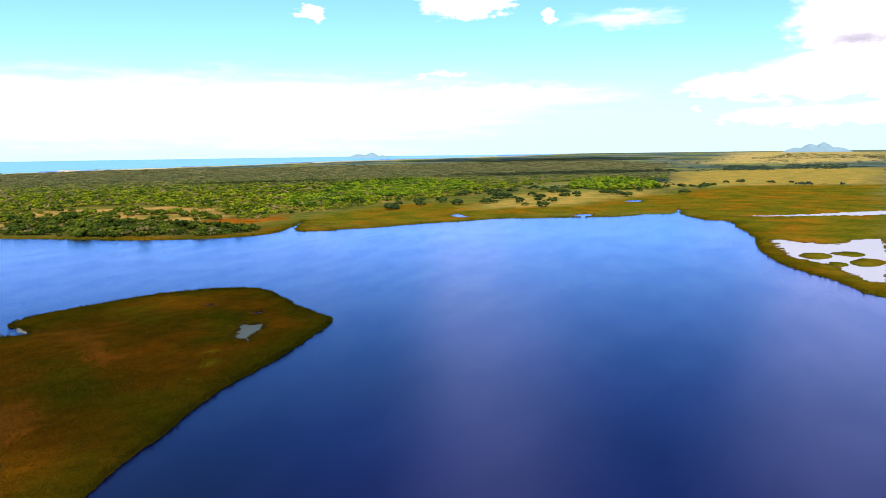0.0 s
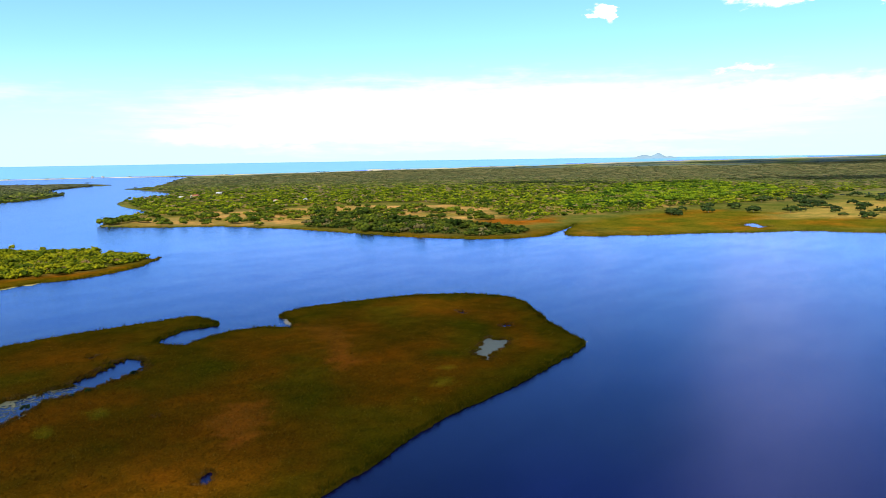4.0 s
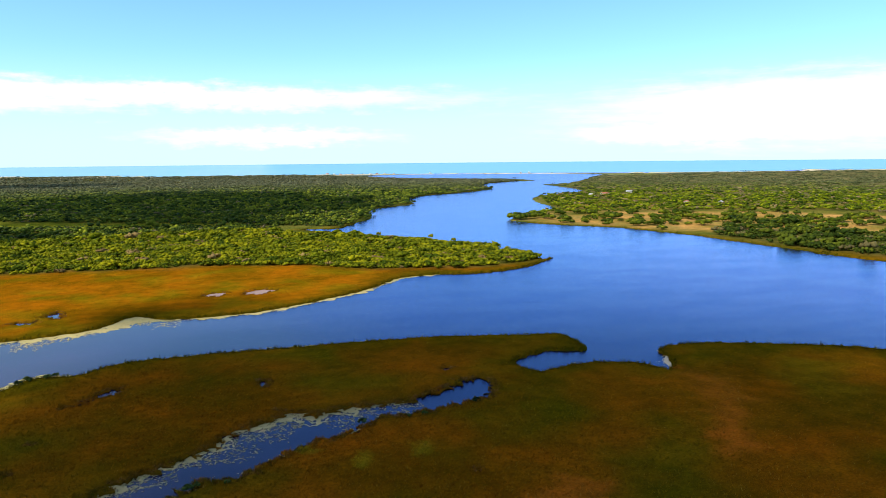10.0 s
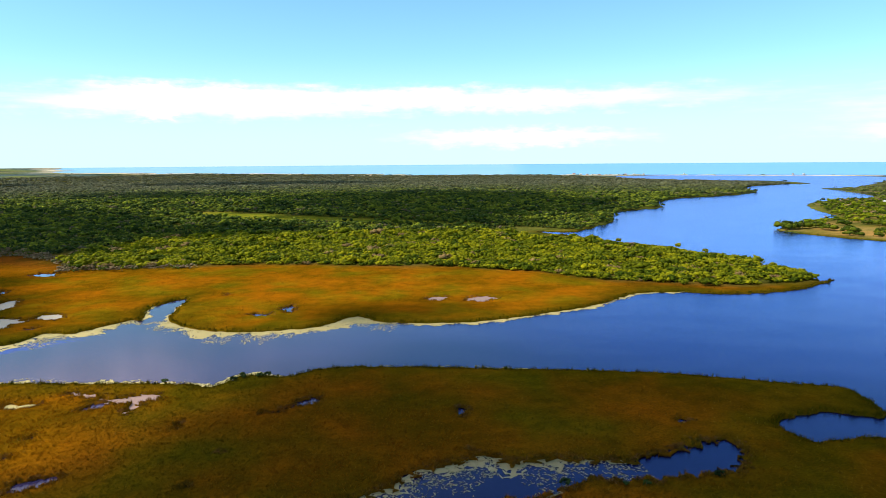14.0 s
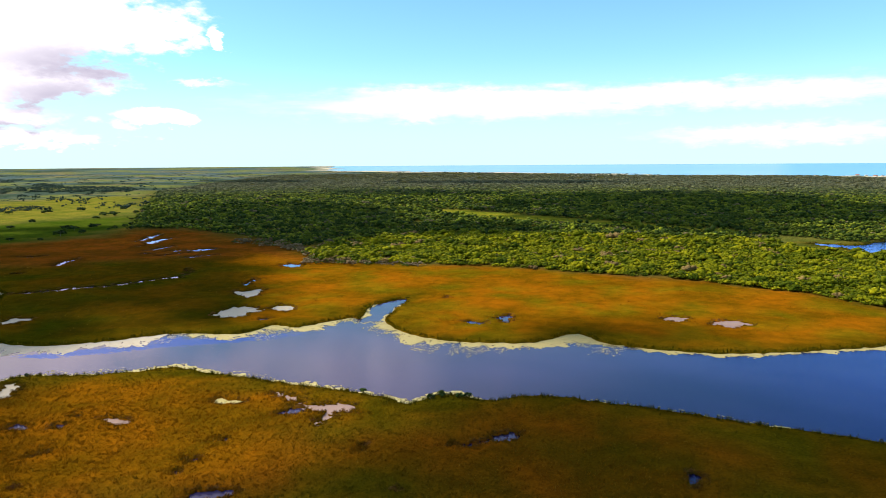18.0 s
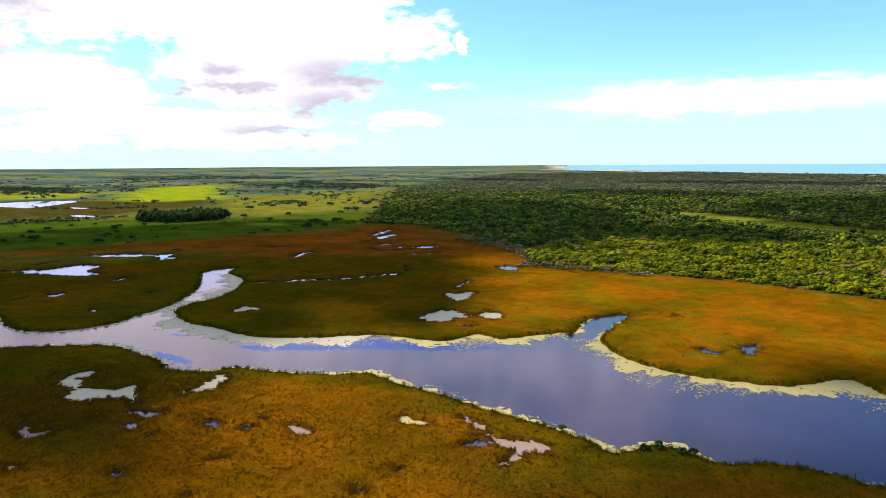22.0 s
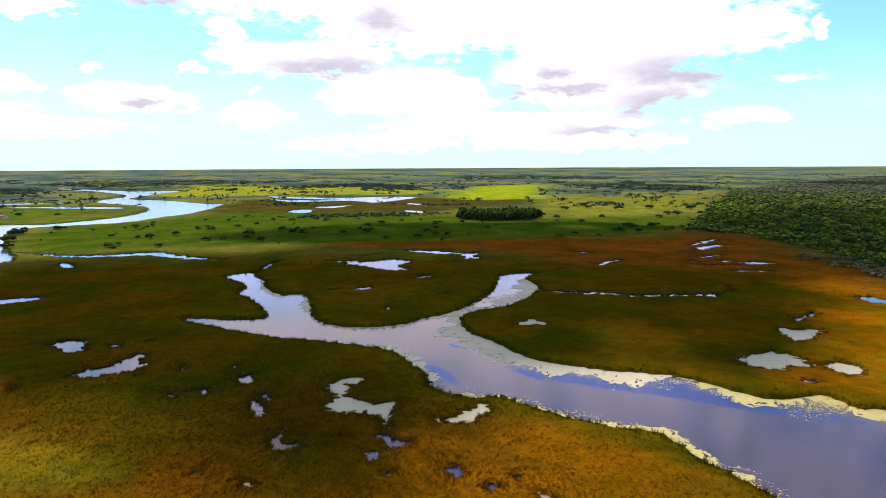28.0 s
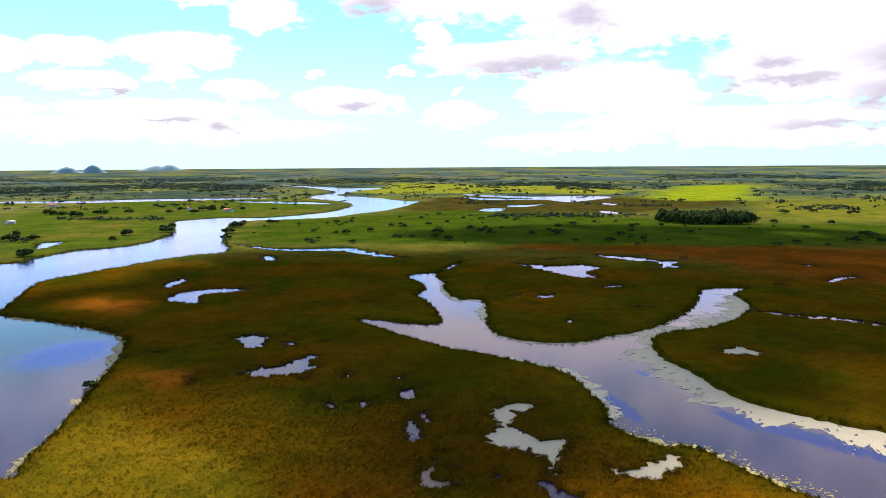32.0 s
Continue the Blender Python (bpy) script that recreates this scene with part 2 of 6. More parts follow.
RIVER_EAST = ((-122.6, 82.4), (-132.4, 81.9), (-149.1, 79.6), (-169.8, 74.3), (-181.1, 71.7), (-206.7, 66.2), (-236.2, 56.4), (-249.5, 46.5), (-262.4, 27.2), (-271.1, 10.2), (-279.1, -7.0), (-286.5, -24.0), (-294.2, -29.4), (-327.4, -42.3), (-374.2, -58.3), (-407.4, -49.2), (-441.1, -35.9), (-474.6, -22.2), (-496.2, -9.2), (-508.9, 7.6), (-551.1, -4.1), (-599.8, -23.1), (-680.5, -45.1), (-747.1, -64.3), (-808.3, -59.3), (-823.4, -35.3), (-846.0, 17.1), (-872.2, 42.1), (-933, 65), (-1001, 99), (-1214, 135), (-1255, 112), (-1323, 75), (-1397, 39), (-1515, -56), (-1605, -56), (-1778, -36), (-1987, 15), (-2010, -114), (-2185, -250), (-2313, -372))
RIVER_WEST = ((-2257, -368), (-2029, -219), (-1792, -121), (-1643, -89), (-1416, -107), (-1230, -2), (-1107, 27), (-1008, 21), (-938, -0), (-869.9, -47.0), (-862.7, -74.8), (-865.1, -105.1), (-832.0, -144.5), (-790.5, -145.9), (-716.3, -113.3), (-628.1, -89.4), (-572.1, -86.3), (-540.6, -100.6), (-523.1, -119.4), (-480.5, -125.7), (-452.1, -131.6), (-432.1, -221.6), (-362.1, -321.6), (-330.0, -330.0), (-182.6, -67.6), (-132.6, 47.4))
PONDS = []
PONDS.append(((215.5, 153.9), (223.8, 158.4), (235.4, 163.0), (235.1, 159.2), (237.4, 155.8), (229.4, 150.5), (219.7, 148.5), (213.3, 146.7)))
PONDS.append(((262.5, 201.4), (264.1, 197.7), (258.9, 194.8)))
PONDS.append(((102.0, 139.3), (106.6, 143.0), (107.6, 142.5), (104.3, 138.1)))
PONDS.append(((253.8, 170.4), (258.0, 168.1), (255.1, 166.5), (251.9, 168.0)))
PONDS.append(((33.2, 190.7), (38.6, 199.6), (45.0, 203.1), (51.8, 208.5), (56.6, 213.7), (61.8, 221.3), (70.4, 226.4), (75.2, 232.4), (82.5, 227.7), (92.4, 230.6), (102.3, 230.8), (111.3, 232.6), (121.8, 238.7), (132.3, 245.1), (137.6, 241.8), (132.9, 229.8), (125.7, 227.1), (113.9, 222.3), (102.1, 221.1), (93.4, 216.3), (83.6, 209.0), (73.6, 203.7), (65.7, 195.2), (60.9, 194.1), (56.2, 194.4), (49.9, 188.5), (46.3, 182.4), (38.3, 176.6), (33.8, 180.4)))
PONDS.append(((12.3, 251.8), (18.1, 256.3), (21.4, 264.3), (25.3, 265.8), (25.4, 262.4), (20.9, 257.6), (16.7, 253.1)))
PONDS.append(((66.6, 261.3), (69.4, 260.3), (68.2, 254.9)))
PONDS.append(((-50.9, 261.9), (-45.0, 263.5), (-35.7, 259.4), (-31.8, 261.3), (-25.5, 264.3), (-20.7, 260.1), (-24.0, 258.1), (-25.0, 253.2), (-24.5, 248.5), (-25.9, 248.1), (-27.1, 253.1), (-30.4, 255.8), (-36.5, 257.2), (-45.3, 260.6)))
PONDS.append(((-63.7, 249.6), (-60.9, 252.8), (-53.4, 252.6), (-58.9, 248.4)))
PONDS.append(((-80.0, 225.3), (-76.5, 227.9), (-71.8, 228.4), (-71.1, 224.9)))
PONDS.append(((-24.5, 202.7), (-25.3, 206.6), (-22.1, 209.7), (-16.4, 210.5), (-18.8, 207.8), (-20.8, 203.6)))
PONDS.append(((-7.7, 242.1), (-6.5, 243.3), (-4.7, 239.5)))
PONDS.append(((-40.2, 250.3), (-38.0, 255.2), (-34.2, 256.0), (-36.9, 249.5)))
PONDS.append(((-163.6, 192.5), (-167.2, 198.1), (-168.1, 205.1), (-163.0, 202.7), (-160.0, 198.5), (-150.9, 197.4), (-143.5, 202.5), (-140.9, 209.0), (-131.2, 205.7), (-120.7, 201.6), (-129.5, 202.3), (-136.1, 197.5), (-139.8, 189.5), (-151.0, 192.1)))
PONDS.append(((-119.8, 199.0), (-119.5, 202.0), (-112.5, 206.6), (-110.7, 201.9)))
PONDS.append(((-110.3, 194.5), (-110.3, 198.1), (-104.8, 196.8), (-106.1, 194.6)))
PONDS.append(((-124.8, 216.6), (-126.5, 223.2), (-132.2, 231.8), (-129.2, 233.8), (-122.5, 227.9), (-121.0, 221.2)))
PONDS.append(((-120.6, 172.8), (-130.4, 177.2), (-122.6, 177.3), (-117.2, 182.9), (-117.5, 176.6)))
PONDS.append(((-177.8, 165.3), (-179.9, 168.7), (-175.2, 169.7), (-173.1, 166.6)))
PONDS.append(((-149.2, 169.1), (-152.4, 172.0), (-140.8, 172.0), (-142.5, 170.0)))
PONDS.append(((-136.7, 199.3), (-137.2, 200.4), (-132.4, 199.2)))
PONDS.append(((-97.0, 210.0), (-96.5, 213.6), (-92.4, 213.7), (-91.3, 210.8)))
PONDS.append(((-103.7, 166.2), (-100.9, 169.9), (-99.8, 167.2)))
PONDS.append(((-74.9, 202.2), (-72.9, 205.6), (-72.3, 203.0)))
PONDS.append(((-170.1, 154.9), (-169.9, 157.3), (-164.2, 156.9)))
PONDS.append(((-194.1, 112.6), (-202.1, 117.1), (-209.1, 127.1), (-217.5, 128.6), (-215.9, 133.5), (-190.0, 135.1), (-195.8, 130.9), (-193.4, 120.4)))
PONDS.append(((-244.0, 96.6), (-249.5, 101.6), (-244.5, 108.6), (-230.9, 111.3), (-228.5, 106.2)))
PONDS.append(((-235.4, 118.2), (-236.1, 121.4), (-230.3, 121.0)))
PONDS.append(((-196.5, 146.8), (-197.6, 148.2), (-190.6, 148.8)))
PONDS.append(((-178.4, 165.5), (-180.3, 170.6), (-173.3, 170.0), (-172.4, 167.1)))
PONDS.append(((-161.9, 171.8), (-162.3, 174.4), (-153.2, 175.9), (-155.6, 173.8)))
PONDS.append(((-154.5, 169.6), (-155.7, 171.5), (-144.3, 173.8), (-142.3, 170.7)))
PONDS.append(((-167.7, 145.7), (-168.6, 147.6), (-163.6, 147.8)))
PONDS.append(((-192.8, 96.5), (-192.8, 97.6), (-184.9, 100.4)))
PONDS.append(((-235.2, 118.5), (-235.2, 121.8), (-229.5, 121.3)))
PONDS.append(((-169.8, 155.9), (-169.8, 158.5), (-166.6, 157.5)))
PONDS.append(((-320.9, 37.5), (-344.1, 39.5), (-352.0, 55.3), (-346.2, 74.2), (-338.4, 62.8), (-332.4, 52.8), (-309.0, 58.8), (-313.4, 49.6)))
PONDS.append(((-356.7, 20.4), (-385.3, 18.8), (-376.9, 27.1), (-356.5, 26.8)))
PONDS.append(((-473.5, 44.7), (-488.9, 46.9), (-466.9, 58.3), (-458.3, 55.2)))
PONDS.append(((-443.2, 226.7), (-429.6, 248.9), (-433.3, 274.4), (-418.6, 281.3), (-394.3, 269.5), (-377.3, 273.8), (-382.2, 259.2), (-402.8, 244.3), (-425.0, 236.2)))
PONDS.append(((-479.4, 291.6), (-471.3, 315.1), (-446.1, 335.0), (-462.0, 353.3), (-416.8, 322.9), (-442.6, 324.7), (-451.3, 309.4)))
PONDS.append(((-347.6, 265.6), (-355.0, 276.5), (-347.9, 277.7)))
PONDS.append(((-269.6, 232.3), (-271.3, 235.5), (-263.9, 233.3)))
PONDS.append(((-435.7, 522.9), (-462.5, 563.1), (-462.7, 576.3), (-438.7, 539.0)))
PONDS.append(((-414.4, 514.0), (-429.7, 540.4), (-424.1, 556.5), (-408.1, 520.9)))
PONDS.append(((-343.7, 494.0), (-334.1, 513.8), (-323.4, 512.3), (-329.1, 495.4)))
PONDS.append(((-365.1, 396.8), (-383.9, 429.1), (-375.9, 425.1), (-358.1, 401.3)))
PONDS.append(((-290.0, 321.4), (-281.0, 333.1), (-272.5, 348.6), (-261.4, 362.1), (-255.9, 383.7), (-250.6, 405.0), (-265.9, 427.6), (-261.3, 425.1), (-243.6, 401.8), (-250.3, 381.4), (-256.1, 358.7), (-266.9, 345.4), (-275.2, 330.2)))
PONDS.append(((-144.4, 331.1), (-151.3, 344.2), (-146.2, 353.0), (-134.6, 351.2), (-136.5, 362.8), (-124.5, 362.2), (-122.1, 352.1), (-131.0, 352.2), (-135.3, 342.6), (-133.2, 334.9)))
PONDS.append(((-182.0, 378.7), (-176.8, 382.3), (-170.3, 390.1), (-160.4, 371.9), (-165.4, 370.1)))
PONDS.append(((-193.0, 399.3), (-198.5, 415.6), (-195.1, 414.7), (-187.5, 398.5)))
PONDS.append(((-220.2, 279.8), (-225.2, 288.6), (-215.6, 290.8), (-214.1, 282.3)))
PONDS.append(((-122.8, 334.9), (-120.3, 339.0), (-118.9, 334.3)))
PONDS.append(((-222.7, 468.2), (-210.8, 475.0), (-202.1, 462.5), (-212.6, 459.4)))
PONDS.append(((-28.3, 382.4), (-27.2, 389.1), (-21.8, 385.1), (-21.1, 375.2)))
PONDS.append(((-39.6, 369.9), (-35.1, 372.6), (-29.1, 372.7), (-31.3, 367.0)))
PONDS.append(((57.8, 411.4), (61.9, 419.6), (72.5, 416.9), (67.6, 407.4), (60.6, 407.0)))
PONDS.append(((37.3, 411.9), (42.4, 417.7), (47.4, 415.6), (44.4, 405.9)))
PONDS.append(((-564.3, 0.2), (-539.7, 30.0), (-528.2, 63.8), (-533.7, 100.3), (-499.7, 127.2), (-470.2, 156.4), (-479.6, 128.7), (-509.5, 98.3), (-513.7, 66.4), (-524.9, 33.5)))
PONDS.append(((-1473, 213), (-1365, 245), (-1307, 342), (-1337, 460), (-1408, 486), (-1352, 528), (-1212, 439), (-1180, 397), (-1261, 369), (-1275, 252)))
PONDS.append(((-973, 231), (-1036, 256), (-1007, 275), (-947, 258)))
PONDS.append(((-957, 402), (-943, 419), (-908, 427), (-889.3, 401.5)))
PONDS.append(((-1092, 283), (-1116, 357), (-1045, 301)))
PONDS.append(((-1155, 456), (-1119, 472), (-1073, 458), (-1106, 449)))
PONDS.append(((-1327, -698), (-1331, -559), (-1382, -434), (-1410, -279), (-1416, -137), (-1338, -256), (-1291, -395), (-1247, -513), (-1263, -657)))
PONDS.append(((-1273, -235), (-1260, -124), (-1211, -35), (-1157, -23), (-1204, -131)))
PONDS.append(((-550.2, -167.7), (-584.2, -180.5), (-592.2, -163.1), (-565.8, -157.4), (-534.2, -153.4)))
PONDS.append(((-1587, 222), (-1510, 256), (-1405, 368), (-1414, 480), (-1290, 397), (-1427, 251)))
PONDS.append(((564.5, -85.9), (551.6, -103.8), (546.6, -125.0), (564.9, -136.5), (573.7, -163.4), (399.7, -115.4), (413.7, -103.9), (441.5, -101.8), (474.9, -83.4), (522.5, -82.3)))
PONDS.append(((752.1, -74.4), (781.0, -134.7), (808.5, -182.7), (844.9, -238.3), (795.4, -224.6), (761.5, -131.4)))
PONDS.append(((716.9, 220.8), (731.9, 214.0), (707.8, 194.1), (693.4, 202.7)))
PONDS.append(((956, 46), (980, 28), (959, 18), (936, 34)))
PONDS.append(((731.8, 88.1), (760.9, 76.1), (749.0, 64.0), (722.1, 69.2)))
PONDS.append(((104.4, 745.2), (126.7, 738.5), (139.2, 721.7), (114.7, 723.0)))
PONDS.append(((-325.4, 224.8), (-328.5, 238.0), (-316.7, 229.6)))
PONDS.append(((-54.1, 827.3), (-49.4, 836.5), (-44.1, 813.6), (-48.8, 804.9)))
PONDS.append(((14.9, 783.1), (20.1, 785.9), (19.8, 770.4)))
# thin streaks of open water in the red marsh and single puddles: x, y, half length
STREAK_PONDS = (((-396.0, 489.4), (-404.2, 500.7), (-404.1, 505.6), (-395.8, 494.2)), ((-370.1, 480.4), (-378.6, 501.7), (-375.5, 514.4), (-367.1, 492.4)), ((-349.6, 484.1), (-352.5, 494.4), (-346.6, 497.3), (-343.8, 487.1)),
                ((-361.0, 468.2), (-357.2, 471.9), (-347.6, 470.9), (-351.4, 467.4)), ((-311.3, 463.6), (-309.6, 479.1), (-299.9, 487.8), (-301.8, 472.2)), ((-337.6, 461.3), (-335.2, 476.4), (-328.9, 488.6), (-331.4, 473.2)),
                ((-428.6, 414.8), (-425.0, 422.4), (-415.9, 426.8), (-419.5, 419.2)), ((-352.5, 363.7), (-355.6, 369.0), (-352.6, 371.1), (-349.6, 365.8)), ((-417.4, 316.8), (-425.2, 329.5), (-424.0, 339.0), (-416.1, 325.9)),
                ((-453.6, 251.9), (-462.5, 260.1), (-464.4, 267.2), (-455.4, 258.9)), ((-322.8, 212.6), (-326.7, 217.2), (-326.9, 221.3), (-323.0, 216.7)), ((-296.2, 268.7), (-298.1, 271.3), (-294.7, 272.4), (-292.9, 269.8)))
PUDDLES = ((-193.0, 148.6, 1.5), (-191.7, 164.3, 2.3), (-165.2, 146.9, 1.6), (-168.3, 152.2, 1.5), (-167.1, 156.8, 1.5), (-222.7, 74.4, 1.6), (-188.5, 98.9, 0.8), (-111.2, 157.7, 1.1), (-245.5, 115.3, 1.1), (-231.5, 120.7, 1.7),
           (-236.2, 133.1, 1.2), (-136.2, 178.6, 1.4), (-174.4, 169.3, 2.9), (-157.3, 173.3, 1.6), (-126.7, 181.6, 1.0), (-122.1, 190.5, 1.3), (-86.2, 217.7, 2.3), (-82.1, 184.2, 1.6), (-97.4, 197.7, 1.5),
           (-37.5, 218.2, 1.5), (-35.8, 212.0, 1.2), (-60.9, 191.2, 0.8), (-88.4, 223.8, 1.2), (-39.2, 230.5, 1.2), (126.9, 257.7, 1.6), (12.0, 226.5, 0.9), (12.6, 209.1, 1.1), (-69.0, 414.4, 1.8), (115.0, 184.3, 0.9))
ISLETS = []
ISLETS.append(((481.0, -89.1), (495.3, -97.0), (492.7, -108.2), (477.8, -107.3), (468.1, -95.1)))
ISLETS.append(((495.7, -110.5), (506.2, -122.8), (497.6, -130.5), (483.5, -122.2)))
ISLETS.append(((461.1, -113.7), (477.2, -125.4), (467.8, -133.9), (449.0, -125.5), (446.5, -114.7)))
ISLETS.append(((453.7, -100.2), (459.2, -105.7), (451.8, -110.7), (439.8, -102.9)))
RUST_MARSH = ((-200.3, 475.4), (-135.1, 506.6), (-35.4, 513.3), (40.4, 511.2), (96.1, 498.0), (129.3, 473.6), (143.0, 452.3), (115.2, 400.8), (68.7, 370.4), (39.3, 359.8), (12.8, 372.2), (-15.1, 343.3), (-56.7, 345.6), (-80.5, 353.8), (-93.8, 339.4), (-102.7, 332.3), (-113.0, 314.7), (-142.5, 336.4), (-165.2, 384.7), (-257.2, 457.1), (-283.7, 508.3), (-209.6, 474.3))
RED_MARSH = ((-570.6, 262.7), (-536.1, 404.2), (-501.8, 531.5), (-534.9, 599.1), (-491.8, 637.0), (-358.7, 577.2), (-280.5, 554.5), (-223.6, 487.4), (-246.9, 468.4), (-310.1, 466.0), (-360.0, 393.9), (-455.2, 347.5), (-494.9, 288.1), (-516.2, 226.3))
SUNLIT_REEDS = ((-91.0, 175.7), (-115.2, 198.9), (-116.0, 228.4), (-108.0, 253.3), (-89.0, 265.7), (-61.4, 268.6), (-27.0, 272.2), (-7.1, 268.0), (-20.6, 252.1), (-35.0, 243.9), (-16.5, 230.0), (-27.1, 214.6), (-53.1, 192.0), (-74.0, 173.8))
SUNLIT_SHORE = ((-119.9, 84.1), (-140.3, 83.2), (-160.9, 82.2), (-150.6, 102.2), (-127.3, 132.6), (-111.9, 144.2), (-109.9, 124.4), (-110.3, 92.7))
MEADOW = ((-589.9, -10.9), (-730.1, -34.8), (-822.5, -6.7), (-876.8, 79.7), (-976, 162), (-917, 316), (-790.4, 444.3), (-718.4, 508.1), (-721.9, 627.6), (-689.7, 713.9), (-554.5, 634.4), (-527.6, 536.1), (-522.9, 398.9), (-542.4, 248.5), (-559.4, 100.9), (-562.1, 24.8))
FIELD_BRIGHT = ((-1282, 568), (-1972, 857), (-2066, 1115), (-1198, 747), (-1197, 604))
FIELD_YELLOW = ((-1675, -80), (-2423, 10), (-2034, 552), (-1776, 685), (-1454, 570), (-1578, 335), (-1526, 72))
FIELD_WEST = ((-806.6, -362.3), (-1014, -447), (-1341, -427), (-1362, -240), (-1160, -21), (-1035, 17), (-900, -55), (-852.1, -174.1), (-716.2, -112.0), (-580.9, -90.3), (-534.3, -125.5), (-463.5, -139.1))
FIELD_NORTH = ((-1102, 701), (-1245, 954), (-1220, 1151), (-746.2, 764.9), (-744.5, 567.1), (-851.6, 585.1))
GLADE = ((-402, 985), (-330, 992), (-245, 950), (-110, 888), (45, 828), (40, 792), (-58, 810), (-200, 842), (-265, 872), (-340, 925))
SAND = ((338.3, 763.6), (388.5, 790.2), (486.3, 830.1), (593.5, 808.6), (690.2, 758.9), (741.3, 670.5), (822.3, 611.2), (613.1, 451.2), (598.8, 536.1), (538.5, 582.6), (469.0, 579.3), (437.2, 617.9), (406.2, 678.5))
DRY_FIELD = ((786.6, 217.1), (1076, 230), (1159, 150), (1204, -15), (2180, -59), (2406, -324), (2492, -693), (1448, -405), (1352, -37), (1096, 11), (861.5, 111.1))
DRY_FAR = ((3094, -173), (4736, -466), (4766, -799), (4325, -1197), (3208, -890), (2993, -505))
SOUTH_MARSH = ((585.9, 334.9), (669.1, 360.8), (859.1, 341.4), (872.4, 240.7), (888.9, 114.6), (1096, 11), (1356, -136), (1406, -393), (357.6, -103.8), (543.3, -72.1), (800.0, -23.1), (710.4, 151.9), (617.9, 246.0))
WOOD_CAPE = ((-101.9, 517.7), (-36.0, 515.8), (40.2, 513.6), (96.1, 498.0), (129.1, 471.6), (161.2, 463.0), (191.9, 454.8), (228.6, 467.3), (261.3, 484.9), (252.6, 504.3), (239.5, 544.4), (225.4, 576.1), (203.3, 604.5), (179.6, 634.8), (152.8, 657.4), (104.8, 684.8), (44.4, 746.7), (-231.5, 684.9), (-254.8, 539.9), (-213.7, 491.1), (-181.8, 490.8), (-133.4, 506.7), (-77.7, 516.8))
WOOD_NORTH = ((-542.6, 603.4), (-476.7, 616.8), (-370.9, 591.4), (-268.1, 549.2), (-239.2, 698.8), (-353.7, 896.8), (-176.0, 812.1), (-22.4, 796.3), (75.6, 796.9), (143.2, 755.9), (168.4, 814.2), (189.0, 861.7), (203, 963), (294, 1113), (301, 1194), (577, 1566), (630, 1823), (869, 2052), (765, 2264), (492, 2745), (117, 3278), (-520, 3298), (-694, 3183), (-405, 3292), (-1527, 3347), (-2165, 2726), (-1836, 2073), (-1336, 1315), (-832.7, 864.7))
GLADE_WOOD = ((-233, 690), (-296, 800), (-345, 905), (-268, 866), (-200, 838), (-58, 806), (35, 790), (82, 768), (58, 748), (-80, 722))
GREEN_BELT = ((787, 445), (857, 421), (982, 415), (1100, 364), (1291, 328), (1518, 425), (1724, 651), (1472, 728), (1049, 568), (896, 578))
WOOD_SOUTH = ((355.2, 806.7), (417.1, 876.3), (468, 935), (528, 1163), (627, 1290), (681, 1311), (754, 1453), (794, 1664), (1260, 2340), (1730, 2478), (2289, 2438), (2756, 2090), (2590, 2142), (3326, 1055), (4111, 534), (3131, -36), (1656, -20), (1540, 199), (1071, 286), (899.0, 357.2), (762.4, 379.2), (679.0, 424.4), (635.8, 404.2), (625.3, 428.6), (727.5, 538.7), (799.4, 725.3), (718.1, 791.3), (605.2, 825.8), (490.8, 838.7))
SHORE_THICKET = ((456.2, 566.3), (460.4, 519.1), (463.4, 459.3), (475.3, 409.8), (491.7, 370.2), (521.5, 339.6), (553.5, 363.2), (579.6, 440.4), (586.2, 504.1), (579.4, 573.7), (611.2, 663.4), (582.8, 690.7), (527.4, 642.1))
DRY_FRINGE = ((-359.6, 564.8), (-311.2, 571.2), (-270.8, 556.4), (-238.2, 525.8), (-207.8, 494.5), (-175.0, 494.6), (-132.2, 504.6), (-126.5, 494.2), (-173.1, 478.5), (-205.5, 471.4), (-237.7, 511.4), (-279.6, 534.4), (-334.5, 539.1))
BEACH = ((4859, 632), (3866, 1718), (2777, 2296), (2203, 2694), (2542, 2371), (1589, 2703), (892, 3011), (331, 3158), (-291, 3193), (-696, 3184), (-416, 3366), (-1567, 3427), (-2326, 3430))
BROWN_FAR = ((-975, 110), (-921, 192), (-898.8, 446.1), (-1083, 684), (-1263, 723), (-1340, 471), (-1461, 324), (-1378, 180), (-1145, 118))
BRIGHT_GROVE = ((1245, 156), (1486, 168), (1659, 134), (1690, 83), (1488, 15), (1254, -2), (1197, 77))
CAPE_TREES = ((344.7, 777.0), (348.6, 766.8), (362.5, 776.7), (379.3, 785.9), (381.0, 759.3), (386.7, 732.3), (384.7, 710.3), (407.8, 722.0), (419.5, 701.1), (450.9, 742.0), (454.1, 699.6), (484.1, 743.1), (476.3, 696.7), (526.6, 704.8), (527.7, 687.7), (546.7, 695.0), (575.3, 706.9), (542.1, 751.2), (452.4, 796.0), (444.4, 819.9), (417.7, 813.3), (531.5, 766.1), (585.6, 684.3), (608.8, 624.7), (612.0, 615.7), (579.1, 616.9), (645.6, 622.2), (637.7, 588.8), (660.1, 585.1), (654.3, 553.4), (676.6, 556.2), (647.7, 519.0), (688.6, 537.1), (668.7, 509.2))
